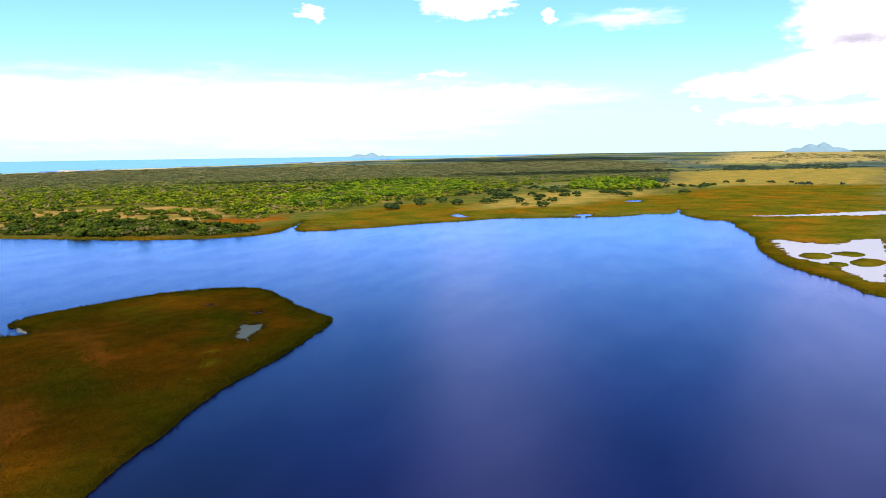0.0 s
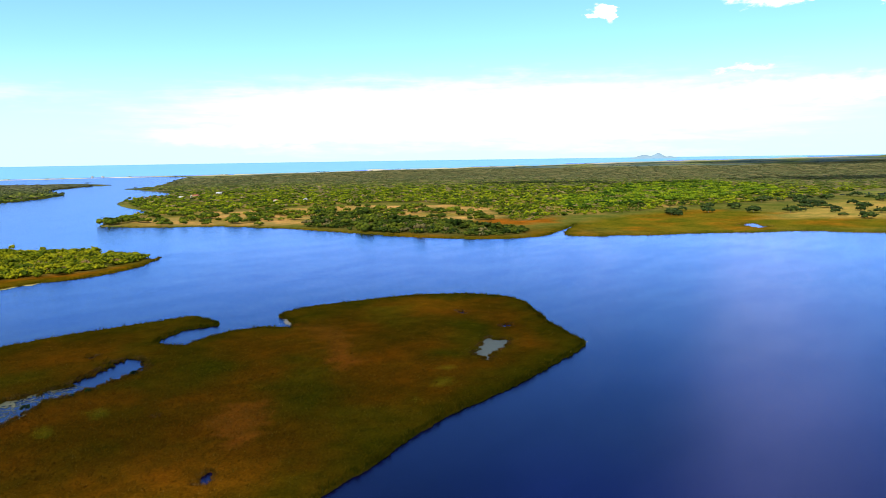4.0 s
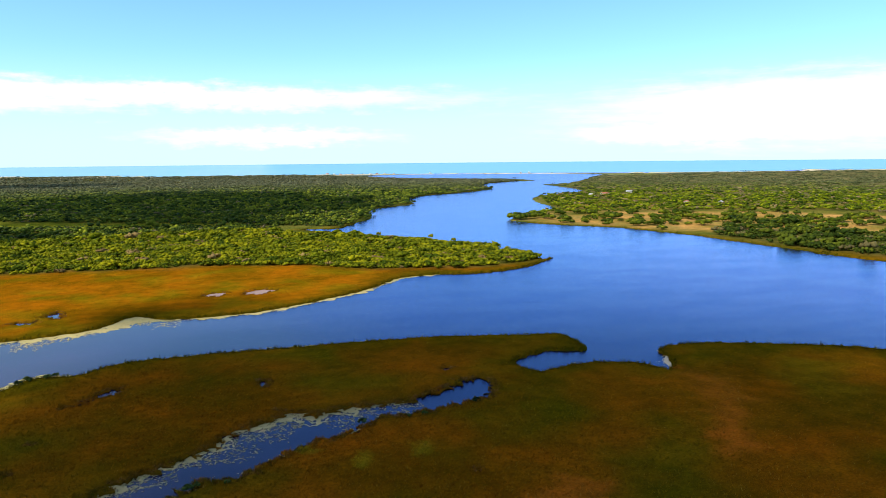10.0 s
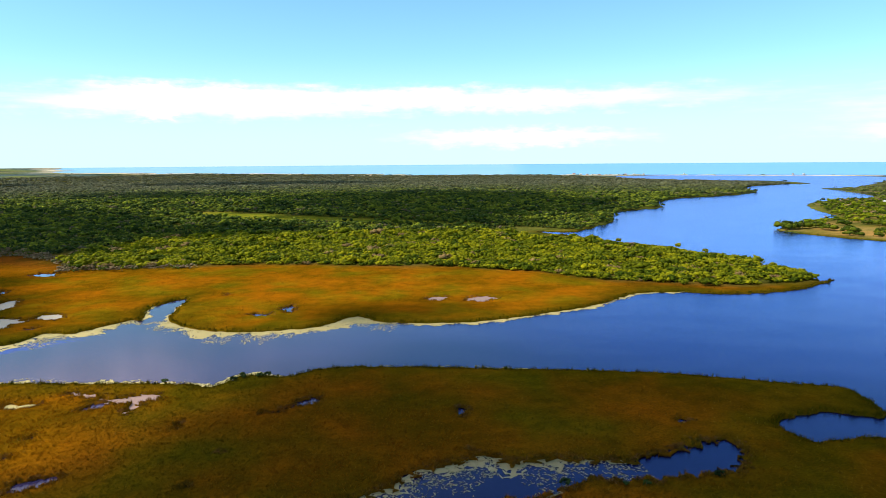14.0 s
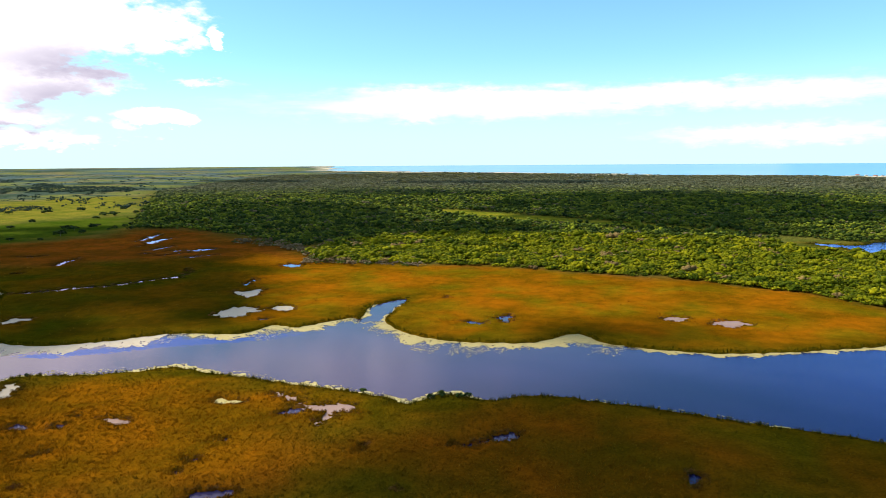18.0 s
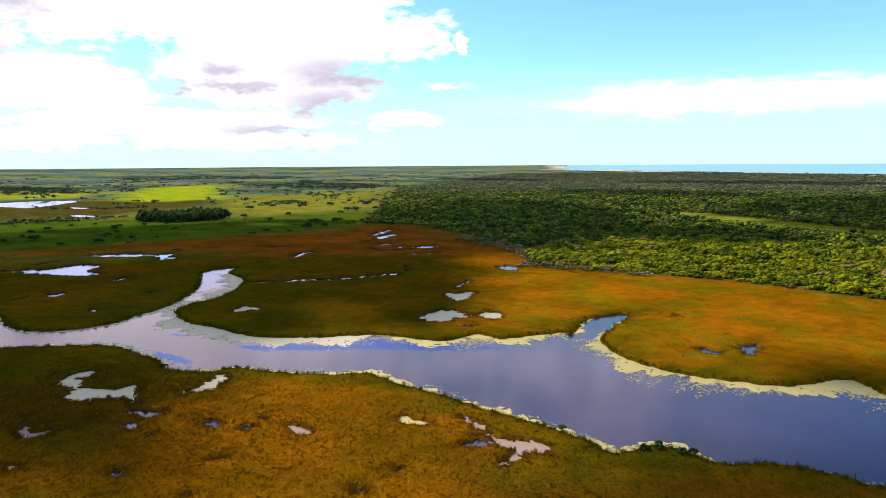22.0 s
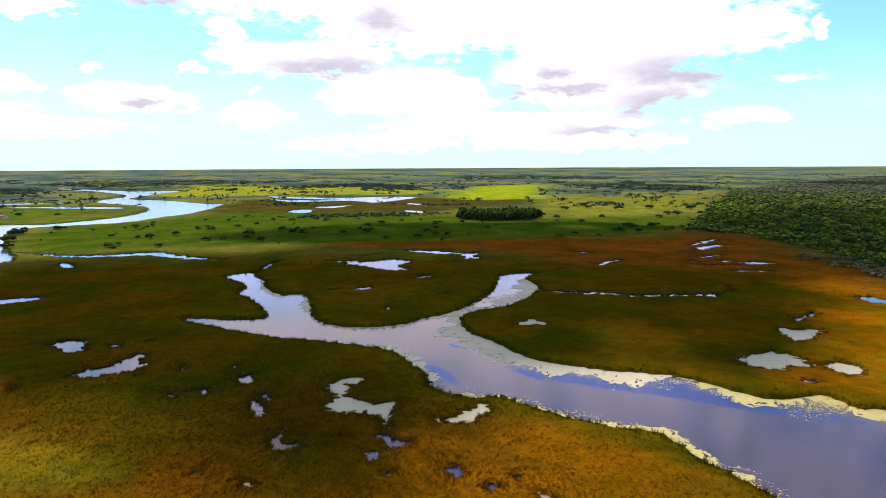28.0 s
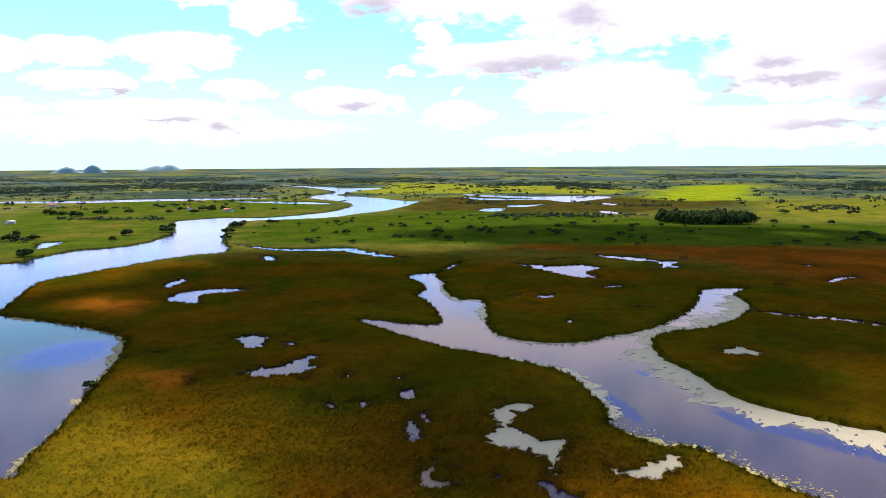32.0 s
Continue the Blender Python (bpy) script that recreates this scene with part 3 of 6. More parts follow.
MEADOW_TREES = ((-775.5, -18.3), (-742.7, 17.3), (-666.9, 47.4), (-778.0, 53.6), (-786.9, 70.1), (-662.8, 106.1), (-637.9, 85.0), (-559.4, 100.9), (-718.1, 122.7), (-699.7, 137.6), (-604.9, 136.5), (-604.7, 151.2), (-644.4, 174.0), (-578.7, 184.0), (-573.2, 60.9), (-674.5, 208.2), (-647.0, 216.0), (-631.8, 225.8), (-802.2, 256.4), (-781.4, 264.4), (-624.2, 263.7), (-626.8, 289.7), (-564.5, 323.6), (-612.3, 347.5), (-529.5, 452.7), (-517.3, 487.3))
NORTH_TREES = ((-661.5, 544.8), (-723.4, 544.8), (-711.9, 601.5), (-587.8, 560.9), (-579.8, 564.1), (-585.0, 588.1), (-695.3, 672.1), (-731.7, 713.3), (-719.1, 718.2), (-551.0, 589.4), (-726.3, 757.0), (-641.8, 691.0), (-563.0, 610.9), (-538.7, 521.1), (-541.9, 545.2), (-807.8, 801.5), (-884.6, 676.0), (-873.3, 632.2), (-844.8, 705.9), (-850.7, 762.9), (-781.5, 552.5), (-530.9, 592.9))
GROVE = ((-765.2, 432.2), (-745.8, 433.9), (-734.8, 439.0), (-732.0, 446.7), (-721.3, 451.6), (-726.2, 462.2), (-723.4, 470.0), (-728.4, 480.9), (-717.7, 485.4), (-714.9, 493.1), (-712.0, 500.8), (-716.9, 511.9), (-722.7, 521.4), (-809.1, 450.5), (-805.1, 461.0), (-791.8, 468.2), (-787.9, 478.6), (-784.0, 489.0), (-780.2, 499.4), (-776.3, 509.7), (-772.4, 520.1), (-768.5, 530.4))
RIVER_TREES = ((-672.6, -105.4), (-690.7, -109.2), (-716.5, -116.5), (-717.2, -127.3), (-718.7, -52.3), (-718.4, -47.2), (-738.9, -49.0), (-656.8, -35.9), (-599.7, -20.5), (-776.1, -55.4), (-647.8, -243.3), (-596.9, -216.6), (-596.2, -203.1), (-605.3, -200.9), (-487.1, -136.1), (-591.5, -120.7), (-641.0, -130.8), (-773.8, -24.1), (-1019, -224), (-1031, -220), (-1015, -188), (-1001, -170), (-1026, -161), (-986, -142), (-958, -217), (-954, -178), (-927, -367), (-915, -348), (-903, -326), (-902, -318), (-939, -382), (-944, -312), (-943, -303), (-963, -278), (-1023, -129), (-1018, -80))
SOUTH_TREES = ((840.9, 330.2), (882.7, 317.0), (827.2, 293.2), (787.9, 320.9), (851.7, 250.5), (875.3, 218.0), (896.2, 211.3), (938, 217), (973, 212), (1010, 216), (975, 200), (900, 178), (1057, 277), (1059, 254), (979, 163), (1126, 164), (1098, 142), (1019, 132), (1020, 113), (1090, 79), (1119, 72), (1078, 61), (1040, 42), (1168, 28), (1292, -16), (1312, -41), (1313, -61), (1314, -83), (1355, -99), (1444, -211), (1468, -250), (1466, -131), (1466, -158), (854.7, 160.6), (840.2, 136.4), (772.1, 314.5), (1028, 293), (765.5, 304.4))
SAVANNA_TREES = ((1198, 309), (1122, 276), (1126, 258), (1034, 229), (968, 202), (929, 183), (996, 228), (1133, 233), (1218, 222), (1045, 186), (1191, 190), (1148, 170), (1110, 148), (1022, 136), (1064, 119), (937, 159),
                 (914, 135), (1071, 298), (904, 267), (898, 288), (921, 363), (791, 315), (910, 321), (1170, 86), (1082, 53), (1287, -78), (1108, -41), (1205, 300), (1130, 268), (1140, 240), (1225, 214), (1012, 222))
RUST_PATCHES = []
RUST_PATCHES.append(((591.0, 456.5), (644.6, 456.1), (677.8, 425.5), (675.8, 387.1), (614.9, 384.5), (588.7, 414.8)))
RUST_PATCHES.append(((198.7, 237.5), (204.4, 227.4), (207.0, 213.1), (185.8, 188.0), (181.7, 175.9), (173.5, 177.1), (183.5, 196.1), (198.9, 213.8), (198.3, 228.3)))
RUST_PATCHES.append(((120.6, 165.0), (131.7, 173.7), (139.0, 171.2), (136.9, 159.3), (123.3, 152.8)))
RUST_PATCHES.append(((132.7, 174.7), (139.9, 171.7), (126.7, 150.7), (115.8, 148.9), (119.6, 162.0)))
RUST_PATCHES.append(((201.6, 235.6), (210.3, 221.2), (192.1, 194.0), (174.5, 182.8), (192.9, 207.6)))
RUST_PATCHES.append(((-299.3, -3.1), (-322.4, 4.2), (-318.7, 29.0), (-291.8, 38.1), (-288.8, 15.9)))
RUST_PATCHES.append(((-191.6, 78.0), (-203.8, 77.2), (-202.2, 91.1), (-188.9, 99.8), (-183.5, 93.1)))
RUST_PATCHES.append(((129.8, 168.2), (136.3, 167.8), (131.2, 155.9), (124.7, 158.1)))
RUST_PATCHES.append(((119.4, 169.9), (130.4, 173.2), (141.8, 167.3), (132.0, 159.6), (119.9, 161.6)))
PALE_PATCHES = []
PALE_PATCHES.append(((196.9, 152.1), (199.6, 151.3), (198.4, 145.5), (194.5, 146.7)))
PALE_PATCHES.append(((183.0, 141.5), (187.4, 143.5), (186.8, 140.3), (181.2, 137.8)))
PALE_PATCHES.append(((166.6, 137.8), (169.3, 138.6), (169.3, 134.9), (166.2, 135.4)))
PALE_PATCHES.append(((102.8, 199.6), (107.0, 200.6), (107.1, 193.8), (102.4, 193.8)))
PALE_PATCHES.append(((88.4, 198.1), (93.0, 199.4), (92.1, 190.8), (88.1, 191.5)))
PALE_PATCHES.append(((182.1, 142.1), (186.4, 143.2), (185.3, 140.1), (181.5, 139.4)))
PALE_PATCHES.append(((195.6, 151.6), (199.9, 151.6), (198.5, 147.4), (194.3, 148.1)))
PALE_PATCHES.append(((102.5, 201.1), (106.9, 201.3), (108.3, 195.1), (103.3, 195.2)))
PALE_PATCHES.append(((75.2, 207.7), (78.0, 208.5), (80.2, 202.2), (76.8, 201.1)))
PALE_PATCHES.append(((-174.5, 83.5), (-176.9, 88.2), (-171.5, 92.8), (-168.7, 88.7)))
PALE_PATCHES.append(((-148.0, 99.1), (-150.5, 102.6), (-139.7, 108.6), (-138.1, 105.6)))
PALE_PATCHES.append(((-135.1, 91.6), (-136.6, 98.9), (-130.4, 100.7), (-130.5, 94.8)))
TALL_TREES = ((206.3, 614.1), (166.6, 647.7), (219.1, 585.1), (-42.4, 770.6))
BUSHES = ((54.6, 192.1), (53.2, 191.0), (93.6, 217.5), (106.4, 218.5), (61.0, 192.0), (127.3, 224.4), (110.6, 218.9), (-5.4, 282.7), (2.6, 283.8), (-6.2, 277.1), (-4.0, 280.4), (0.6, 282.0), (-27.3, 273.9), (-151.3, 222.1), (-134.4, 239.0))
FAR_BELTS = []
FAR_BELTS.append(((-1635, -904), (-1795, -856), (-1975, -742), (-2382, -929), (-2145, -1055), (-2114, -1216)))
FAR_BELTS.append(((-2017, -727), (-1765, -422), (-1868, -330), (-2207, -384), (-2470, -700), (-2614, -992)))
FAR_BELTS.append(((-827.2, -306.1), (-799.6, -159.8), (-843.4, -177.8), (-864.3, -327.2)))
FAR_BELTS.append(((-588.2, -221.2), (-560.6, -181.2), (-595.7, -194.0), (-615.8, -217.9), (-597.5, -227.3)))
FAR_BELTS.append(((-1946, 240), (-2018, 378), (-2024, 601), (-1870, 648), (-2405, 680), (-2343, 410)))
FAR_BELTS.append(((-2694, -507), (-2293, -251), (-2591, 129), (-2800, 455), (-3129, -38), (-2971, -527)))
FAR_BELTS.append(((-2742, -1625), (-2560, -1076), (-2840, -615), (-3370, -762), (-3009, -1294), (-3176, -1907)))
FAR_BELTS.append(((-1601, 1171), (-1349, 1251), (-1701, 1504), (-1970, 1461), (-1885, 1143)))
FAR_BELTS.append(((-819.7, 233.2), (-812.0, 330.3), (-822.1, 423.9), (-847.5, 453.1), (-886.7, 343.9), (-885.0, 244.9)))
FAR_BELTS.append(((-1702, 467), (-1704, 651), (-2218, 712), (-2117, 539)))
FAR_BELTS.append(((-912, 661), (-937, 770), (-1013, 790), (-993, 719)))
FAR_BELTS.append(((-2621, 1099), (-2666, 1384), (-2442, 1612), (-2767, 1847), (-3152, 1548), (-3069, 1125)))
FAR_BELTS.append(((-1868, 1326), (-1774, 1355), (-2190, 1627), (-2313, 1615)))
FAR_BELTS.append(((2266, -193), (2294, -341), (2756, -390), (2790, -257)))
FAR_BELTS.append(((1540, 16), (1352, -32), (1656, -20), (1756, 19)))
FAR_BELTS.append(((2397, -372), (2360, -556), (2868, -674), (2927, -494)))
FAR_BELTS.append(((3578, -379), (3709, -674), (3413, -947), (4006, -1109), (4404, -739)))
HOUSES_WEST = ((-1129, -484), (-781.2, -334.9), (-1018, -210), (-1680, -557), (-974, -136), (-2031, 311), (-2200, -345))
HOUSES_EAST = ((721, 914), (679, 937), (767, 1259), (685, 1205), (646, 1181))
HOUSES_BEACH = ((333, 3189), (359, 3142), (383, 3087), (405, 3090), (430, 3058), (461, 3064), (483, 3066), (515, 3080), (545, 3078), (582, 3088), (624, 3095), (800, 3120), (1181, 2940), (1218, 2930))

MIDDLE, RIM = (60.0, 100.0), 4850.0


def horizon_lift(x, y):
    """Lifts the far ground towards the rim so that it meets the horizon in the camera's view."""
    r = np.hypot(np.asarray(x) - MIDDLE[0], np.asarray(y) - MIDDLE[1])
    return 48.0 * np.clip((r - 2000.0) / 2850.0, 0, 2) ** 2


def reach(points):
    p = np.asarray(points, float)
    return np.hypot(p[:, 0] - MIDDLE[0], p[:, 1] - MIDDLE[1])


def ripple(x, y, scale, seed=0.0):
    """Smooth noise from -1 to 1 as a sum of turned waves."""
    total, norm = 0.0, 0.0
    for n in range(5):
        a = 1.3 + 2.39996 * n + seed
        f = 6.2832 / scale * (1.0 + 0.83 * n)
        total = total + np.sin(f * (x * math.cos(a) + y * math.sin(a)) + 1.7 * n + 5 * seed + 1.5 * np.sin(f * 0.53 * (y * math.cos(a) - x * math.sin(a)) + n)) / (1 + n * 0.6)
        norm += 1 / (1 + n * 0.6)
    return total / norm


def shore(points, rough=1.0, fine=1.0):
    """A closed bank through the plan's points: a soft curve, cut to steps that suit its distance, with a ragged edge."""
    p = np.asarray(points, float)
    n = len(p)
    out = []
    for i in range(n):
        a, b, c, d = p[i - 1], p[i], p[(i + 1) % n], p[(i + 2) % n]
        span = np.linalg.norm(c - b)
        step = float(np.clip(0.0055 * reach([b])[0], 0.7, 14.0)) * fine
        m = max(1, int(span / step))
        u = np.linspace(0, 1, m, endpoint=False)[:, None]
        out.append(0.5 * (2 * b + (c - a) * u + (2 * a - 5 * b + 4 * c - d) * u**2 + (3 * b - a - 3 * c + d) * u**3))
    q = np.concatenate(out)
    size = np.clip(0.006 * reach(q), 0.5, 6.0) * rough
    q[:, 0] += size * (0.6 * ripple(q[:, 0], q[:, 1], 9.0, 0.3) + 0.5 * ripple(q[:, 0], q[:, 1], 3.1, 1.1))
    q[:, 1] += size * (0.6 * ripple(q[:, 0], q[:, 1], 8.0, 2.3) + 0.5 * ripple(q[:, 0], q[:, 1], 2.7, 3.1))
    return q


def inside(points, loop):
    """Which of the points lie in a closed loop."""
    p, l = np.asarray(points, float), np.asarray(loop, float)
    hit = np.zeros(len(p), bool)
    low, high = l.min(0), l.max(0)
    near = np.where((p[:, 0] >= low[0]) & (p[:, 0] <= high[0]) & (p[:, 1] >= low[1]) & (p[:, 1] <= high[1]))[0]
    x0, y0 = l.T
    x1, y1 = np.roll(l, -1, 0).T
    tilt = (x1 - x0) / np.where(y1 == y0, 1e-9, y1 - y0)
    for part in np.array_split(near, max(1, len(near) * len(l) // 4000000 + 1)):
        if len(part):
            x, y = p[part, 0][:, None], p[part, 1][:, None]
            hit[part] = (((y0 > y) != (y1 > y)) & (x < tilt * (y - y0) + x0)).sum(1) % 2 == 1
    return hit


def depth_in(points, loop):
    """Metres into a loop: positive inside, negative outside."""
    p, l = np.asarray(points, float), np.asarray(loop, float)
    best = np.full(len(p), 1e9)
    for a, b in zip(l, np.roll(l, -1, 0)):
        way = b - a
        u = np.clip(((p - a) @ way) / max(way @ way, 1e-9), 0, 1)
        best = np.minimum(best, np.hypot(*(p - a - u[:, None] * way).T))
    return np.where(inside(p, l), best, -best)


LAGOON = MARSH_NORTH + CHANNEL_SOUTH + CHANNEL_FORKS + CHANNEL_NORTH + CAPE_BACK + EAST_BANK + SOUTH_BANK + MARSH_EAST
RIVER = RIVER_EAST + RIVER_WEST
SEA = list(BEACH)
for turn in range(12):
    side = math.atan2(BEACH[-1][1] - MIDDLE[1], BEACH[-1][0] - MIDDLE[0])
    first = math.atan2(BEACH[0][1] - MIDDLE[1], BEACH[0][0] - MIDDLE[0])
    a = side + (first - side) * turn / 11
    SEA.append((MIDDLE[0] + 7500 * math.cos(a), MIDDLE[1] + 7500 * math.sin(a)))


def pond_shore(points):
    """A pond's bank, torn into small bays and spits."""
    q = shore(points, 1.7, 0.5)
    p = np.asarray(points, float)
    size = float(np.clip(0.055 * np.hypot(*(p.max(0) - p.min(0))), 0.3, 2.2))
    near = np.clip(reach(q) / 260, 0.8, 4.0)
    x, y = q[:, 0] / near, q[:, 1] / near
    return q + size * np.column_stack([1.1 * ripple(x, y, 5.5, 0.7) + 0.8 * ripple(x, y, 2.2, 1.9), 1.1 * ripple(x, y, 5.1, 2.7) + 0.8 * ripple(x, y, 2.4, 3.9)])


def puddle(x, y, size, n):
    """A small ragged pool."""
    a = np.arange(9) * 6.2832 / 9
    r = size * (1 + 0.55 * np.sin(2.3 * a + 1.7 * n) * np.cos(3.1 * a + n))
    turn = 0.9 * n
    u, v = r * np.cos(a), 0.7 * r * np.sin(a)
    return np.column_stack([x + u * math.cos(turn) - v * math.sin(turn), y + u * math.sin(turn) + v * math.cos(turn)])


WATERS = [shore(LAGOON), shore(RIVER)] + [pond_shore(p) for p in PONDS] + [pond_shore(p) for p in STREAK_PONDS] + [pond_shore(puddle(*p, n)) for n, p in enumerate(PUDDLES)]
DRY = [shore(p, 0.5) for p in ISLETS]


def mesh_of(name, verts, faces, smooth=False):
    me = bpy.data.meshes.new(name)
    verts, faces = np.asarray(verts, np.float32), np.asarray(faces, np.int32)
    me.vertices.add(len(verts))
    me.vertices.foreach_set("co", verts.ravel())
    me.loops.add(faces.size)
    me.loops.foreach_set("vertex_index", faces.ravel())
    me.polygons.add(len(faces))
    me.polygons.foreach_set("loop_start", np.arange(0, faces.size, faces.shape[1], dtype=np.int32))
    if smooth:
        me.polygons.foreach_set("use_smooth", np.ones(len(faces), bool))
    me.update(calc_edges=True)
    return me


def surface(k, color, rough=0.9, bump=None, strength=0.4, distance=0.3, specular=0.2):
    """Principled shader to the output."""
    shader = k.add("ShaderNodeBsdfPrincipled")
    k.put(shader.inputs["Base Color"], color)
    k.put(shader.inputs["Roughness"], rough)
    shader.inputs["Specular IOR Level"].default_value = specular
    if bump is not None:
        node = k.add("ShaderNodeBump")
        node.inputs["Strength"].default_value, node.inputs["Distance"].default_value = strength, distance
        k.put(node.inputs["Height"], bump)
        k.put(shader.inputs["Normal"], node)
    out = k.add("ShaderNodeOutputMaterial")
    k.put(out.inputs[0], shader)
    return shader


def material(name):
    m = bpy.data.materials.new(name)
    m.use_nodes = True
    return m, Nodes(m.node_tree)


def place(k):
    return k.add("ShaderNodeNewGeometry").outputs["Position"]


def rgb(r, g, b):
    return (r, g, b, 1.0)


def ground_material():
    m, k = material("ground_cover")
    p = place(k)
    zone = k.add("ShaderNodeAttribute")
    zone.attribute_name = "cover"
    coarse, mid, fine = k.noise(p, 0.03, 4), k.noise(p, 0.16, 4, 0.6), k.noise(p, 1.6, 4, 0.7)
    tint = k.mix(k.band(coarse, 0.35, 0.65), rgb(0.72, 0.85, 0.75), rgb(1.25, 1.12, 1.1))
    color = k.mix(1.0, zone.outputs[0], tint, "MULTIPLY")
    color = k.mix(1.0, color, k.mix(k.band(mid, 0.3, 0.7), rgb(0.8, 0.85, 0.86), rgb(1.2, 1.14, 1.1)), "MULTIPLY")
    color = k.mix(1.0, color, k.mix(k.band(fine, 0.25, 0.75), rgb(0.72, 0.74, 0.74), rgb(1.28, 1.26, 1.2)), "MULTIPLY")
    surface(k, color, 0.95, k.math("ADD", fine, k.math("MULTIPLY", mid, 2.0)), 0.9, 0.6, 0.0)
    return m


def water_material(name, open_color, calm_color, wave, strength, breeze, rough, cap=0.8, blue=(0.38, 0.505, 1.0, 1.0), sky_blue_ruffles=(), lustre=2.4, streak_tint=1.0):
    """Water body colour under a sky reflection whose tint is set by hand: blue where open, faint lilac where calm. Open
    water is ruffled by wind and mirrors less; sheltered channels lie calm.
    """
    m, k = material(name)
    p = place(k)
    stretch = k.add("ShaderNodeMapping")
    k.put(stretch.inputs[0], p)
    stretch.inputs["Rotation"].default_value = (0, 0, 0.5)
    stretch.inputs["Scale"].default_value = (1.0, 2.6, 1.0)
    small, slow = k.noise(stretch.outputs[0], 1.0 / wave, 4, 0.6), k.noise(p, 0.012, 3)
    streak = k.noise(stretch.outputs[0], 0.02, 4, 0.6)
    split = k.add("ShaderNodeSeparateXYZ")
    k.put(split.inputs[0], p)
    fetch = k.band(k.math("ADD", split.outputs[0], k.math("MULTIPLY", slow, 80.0)), -20.0, 190.0)
    # far west, half of the open-water blue stands for mirrored sky
    fetch = k.math("MAXIMUM", fetch, k.math("MULTIPLY", k.band(k.math("ADD", split.outputs[0], k.math("MULTIPLY", slow, 30.0)), -240.0, -300.0), 0.5))
    # single patches of the calm channels are ruffled, tinted blue for sky mirrored there
    flecks = k.noise(stretch.outputs[0], 0.3, 6, 0.72)
    for x, y, long, wide, turn in sky_blue_ruffles:
        spot = k.add("ShaderNodeMapping")
        spot.vector_type = "TEXTURE"
        spot.inputs["Location"].default_value = (x, y, 0)
        spot.inputs["Rotation"].default_value = (0, 0, radians(turn))
        spot.inputs["Scale"].default_value = (long, wide, 1e6)
        k.put(spot.inputs[0], p)
        far = k.add("ShaderNodeVectorMath")
        far.operation = "LENGTH"
        k.put(far.inputs[0], spot)
        blue_ruffle = k.band(k.math("ADD", far.outputs["Value"], k.math("MULTIPLY", k.math("SUBTRACT", flecks, 0.5), 3.4)), 1.15, 0.7)
        fetch = k.math("MAXIMUM", fetch, blue_ruffle)
    bump = k.add("ShaderNodeBump")
    bump.inputs["Distance"].default_value = 0.25
    k.put(bump.inputs["Strength"], k.math("ADD", strength, k.math("MULTIPLY", fetch, breeze)))
    k.put(bump.inputs["Height"], small)
    body = k.add("ShaderNodeBsdfDiffuse")
    shade = k.mix(fetch, calm_color, open_color)
    # light and dark wind streaks are tinted into body and mirror
    shade = k.mix(1.0, shade, k.mix(k.math("MULTIPLY", k.band(streak, 0.35, 0.65), streak_tint), rgb(0.8, 0.83, 0.87), rgb(1.2, 1.18, 1.14)), "MULTIPLY")
    k.put(body.inputs["Color"], shade)
    mirror = k.add("ShaderNodeBsdfGlossy")
    k.put(mirror.inputs["Color"], k.mix(fetch, rgb(0.97, 0.90, 0.94), k.mix(1.0, blue, k.mix(k.math("MULTIPLY", k.band(streak, 0.36, 0.62), streak_tint), rgb(0.92, 0.94, 0.97), rgb(1.06, 1.03, 1.0)), "MULTIPLY")))
    k.put(mirror.inputs["Roughness"], k.math("ADD", 0.03, k.math("MULTIPLY", fetch, rough)))
    k.put(mirror.inputs["Normal"], bump)
    gloss = k.add("ShaderNodeFresnel")
    gloss.inputs["IOR"].default_value = 1.62
    most = k.math("SUBTRACT", cap, k.math("MULTIPLY", fetch, k.math("ADD", 0.0, k.math("MULTIPLY", streak, 0.14 * cap))))
    join = k.add("ShaderNodeMixShader")
    k.put(join.inputs[0], k.math("MINIMUM", k.math("MULTIPLY", k.math("POWER", gloss, 1.5), k.math("ADD", 1.6, k.math("MULTIPLY", fetch, lustre - 1.6))), most))
    k.put(join.inputs[1], body)
    k.put(join.inputs[2], mirror)
    out = k.add("ShaderNodeOutputMaterial")
    k.put(out.inputs[0], join)
    return m


GROUND = ground_material()
SKY_BLUE_RUFFLES = ((-142.5, 269.8, 22.7, 4.5, 43.0), (-116.1, 298.0, 33.3, 5.5, 43.0), (-154.6, 256.7, 9.0, 2.6, 19.0), (-130.0, 293.0, 7.4, 5.0, 24.0), (-164.2, 229.0, 13.8, 2.8, 9.0), (-193.2, 244.3, 5.0, 1.6, 24.0), (-222.8, 41.8, 16.0, 21.0, 87.0))
LAKE = water_material("lagoon_water", rgb(0.0012, 0.0018, 0.034), rgb(0.020, 0.017, 0.050), 1.3, 0.06, 0.22, 0.12, 1.0, sky_blue_ruffles=SKY_BLUE_RUFFLES)
OCEAN = water_material("sea_water", rgb(0.19, 0.44, 0.60), rgb(0.19, 0.44, 0.60), 5.0, 0.05, 0.0, 0.2, 0.3, (0.8, 0.95, 1.0, 1.0), lustre=1.42, streak_tint=0.0)

# cover colours
MUD, SEDGE, SEDGE_WEST = (0.05, 0.036, 0.016), (0.122, 0.052, 0.0025), (0.074, 0.043, 0.002)


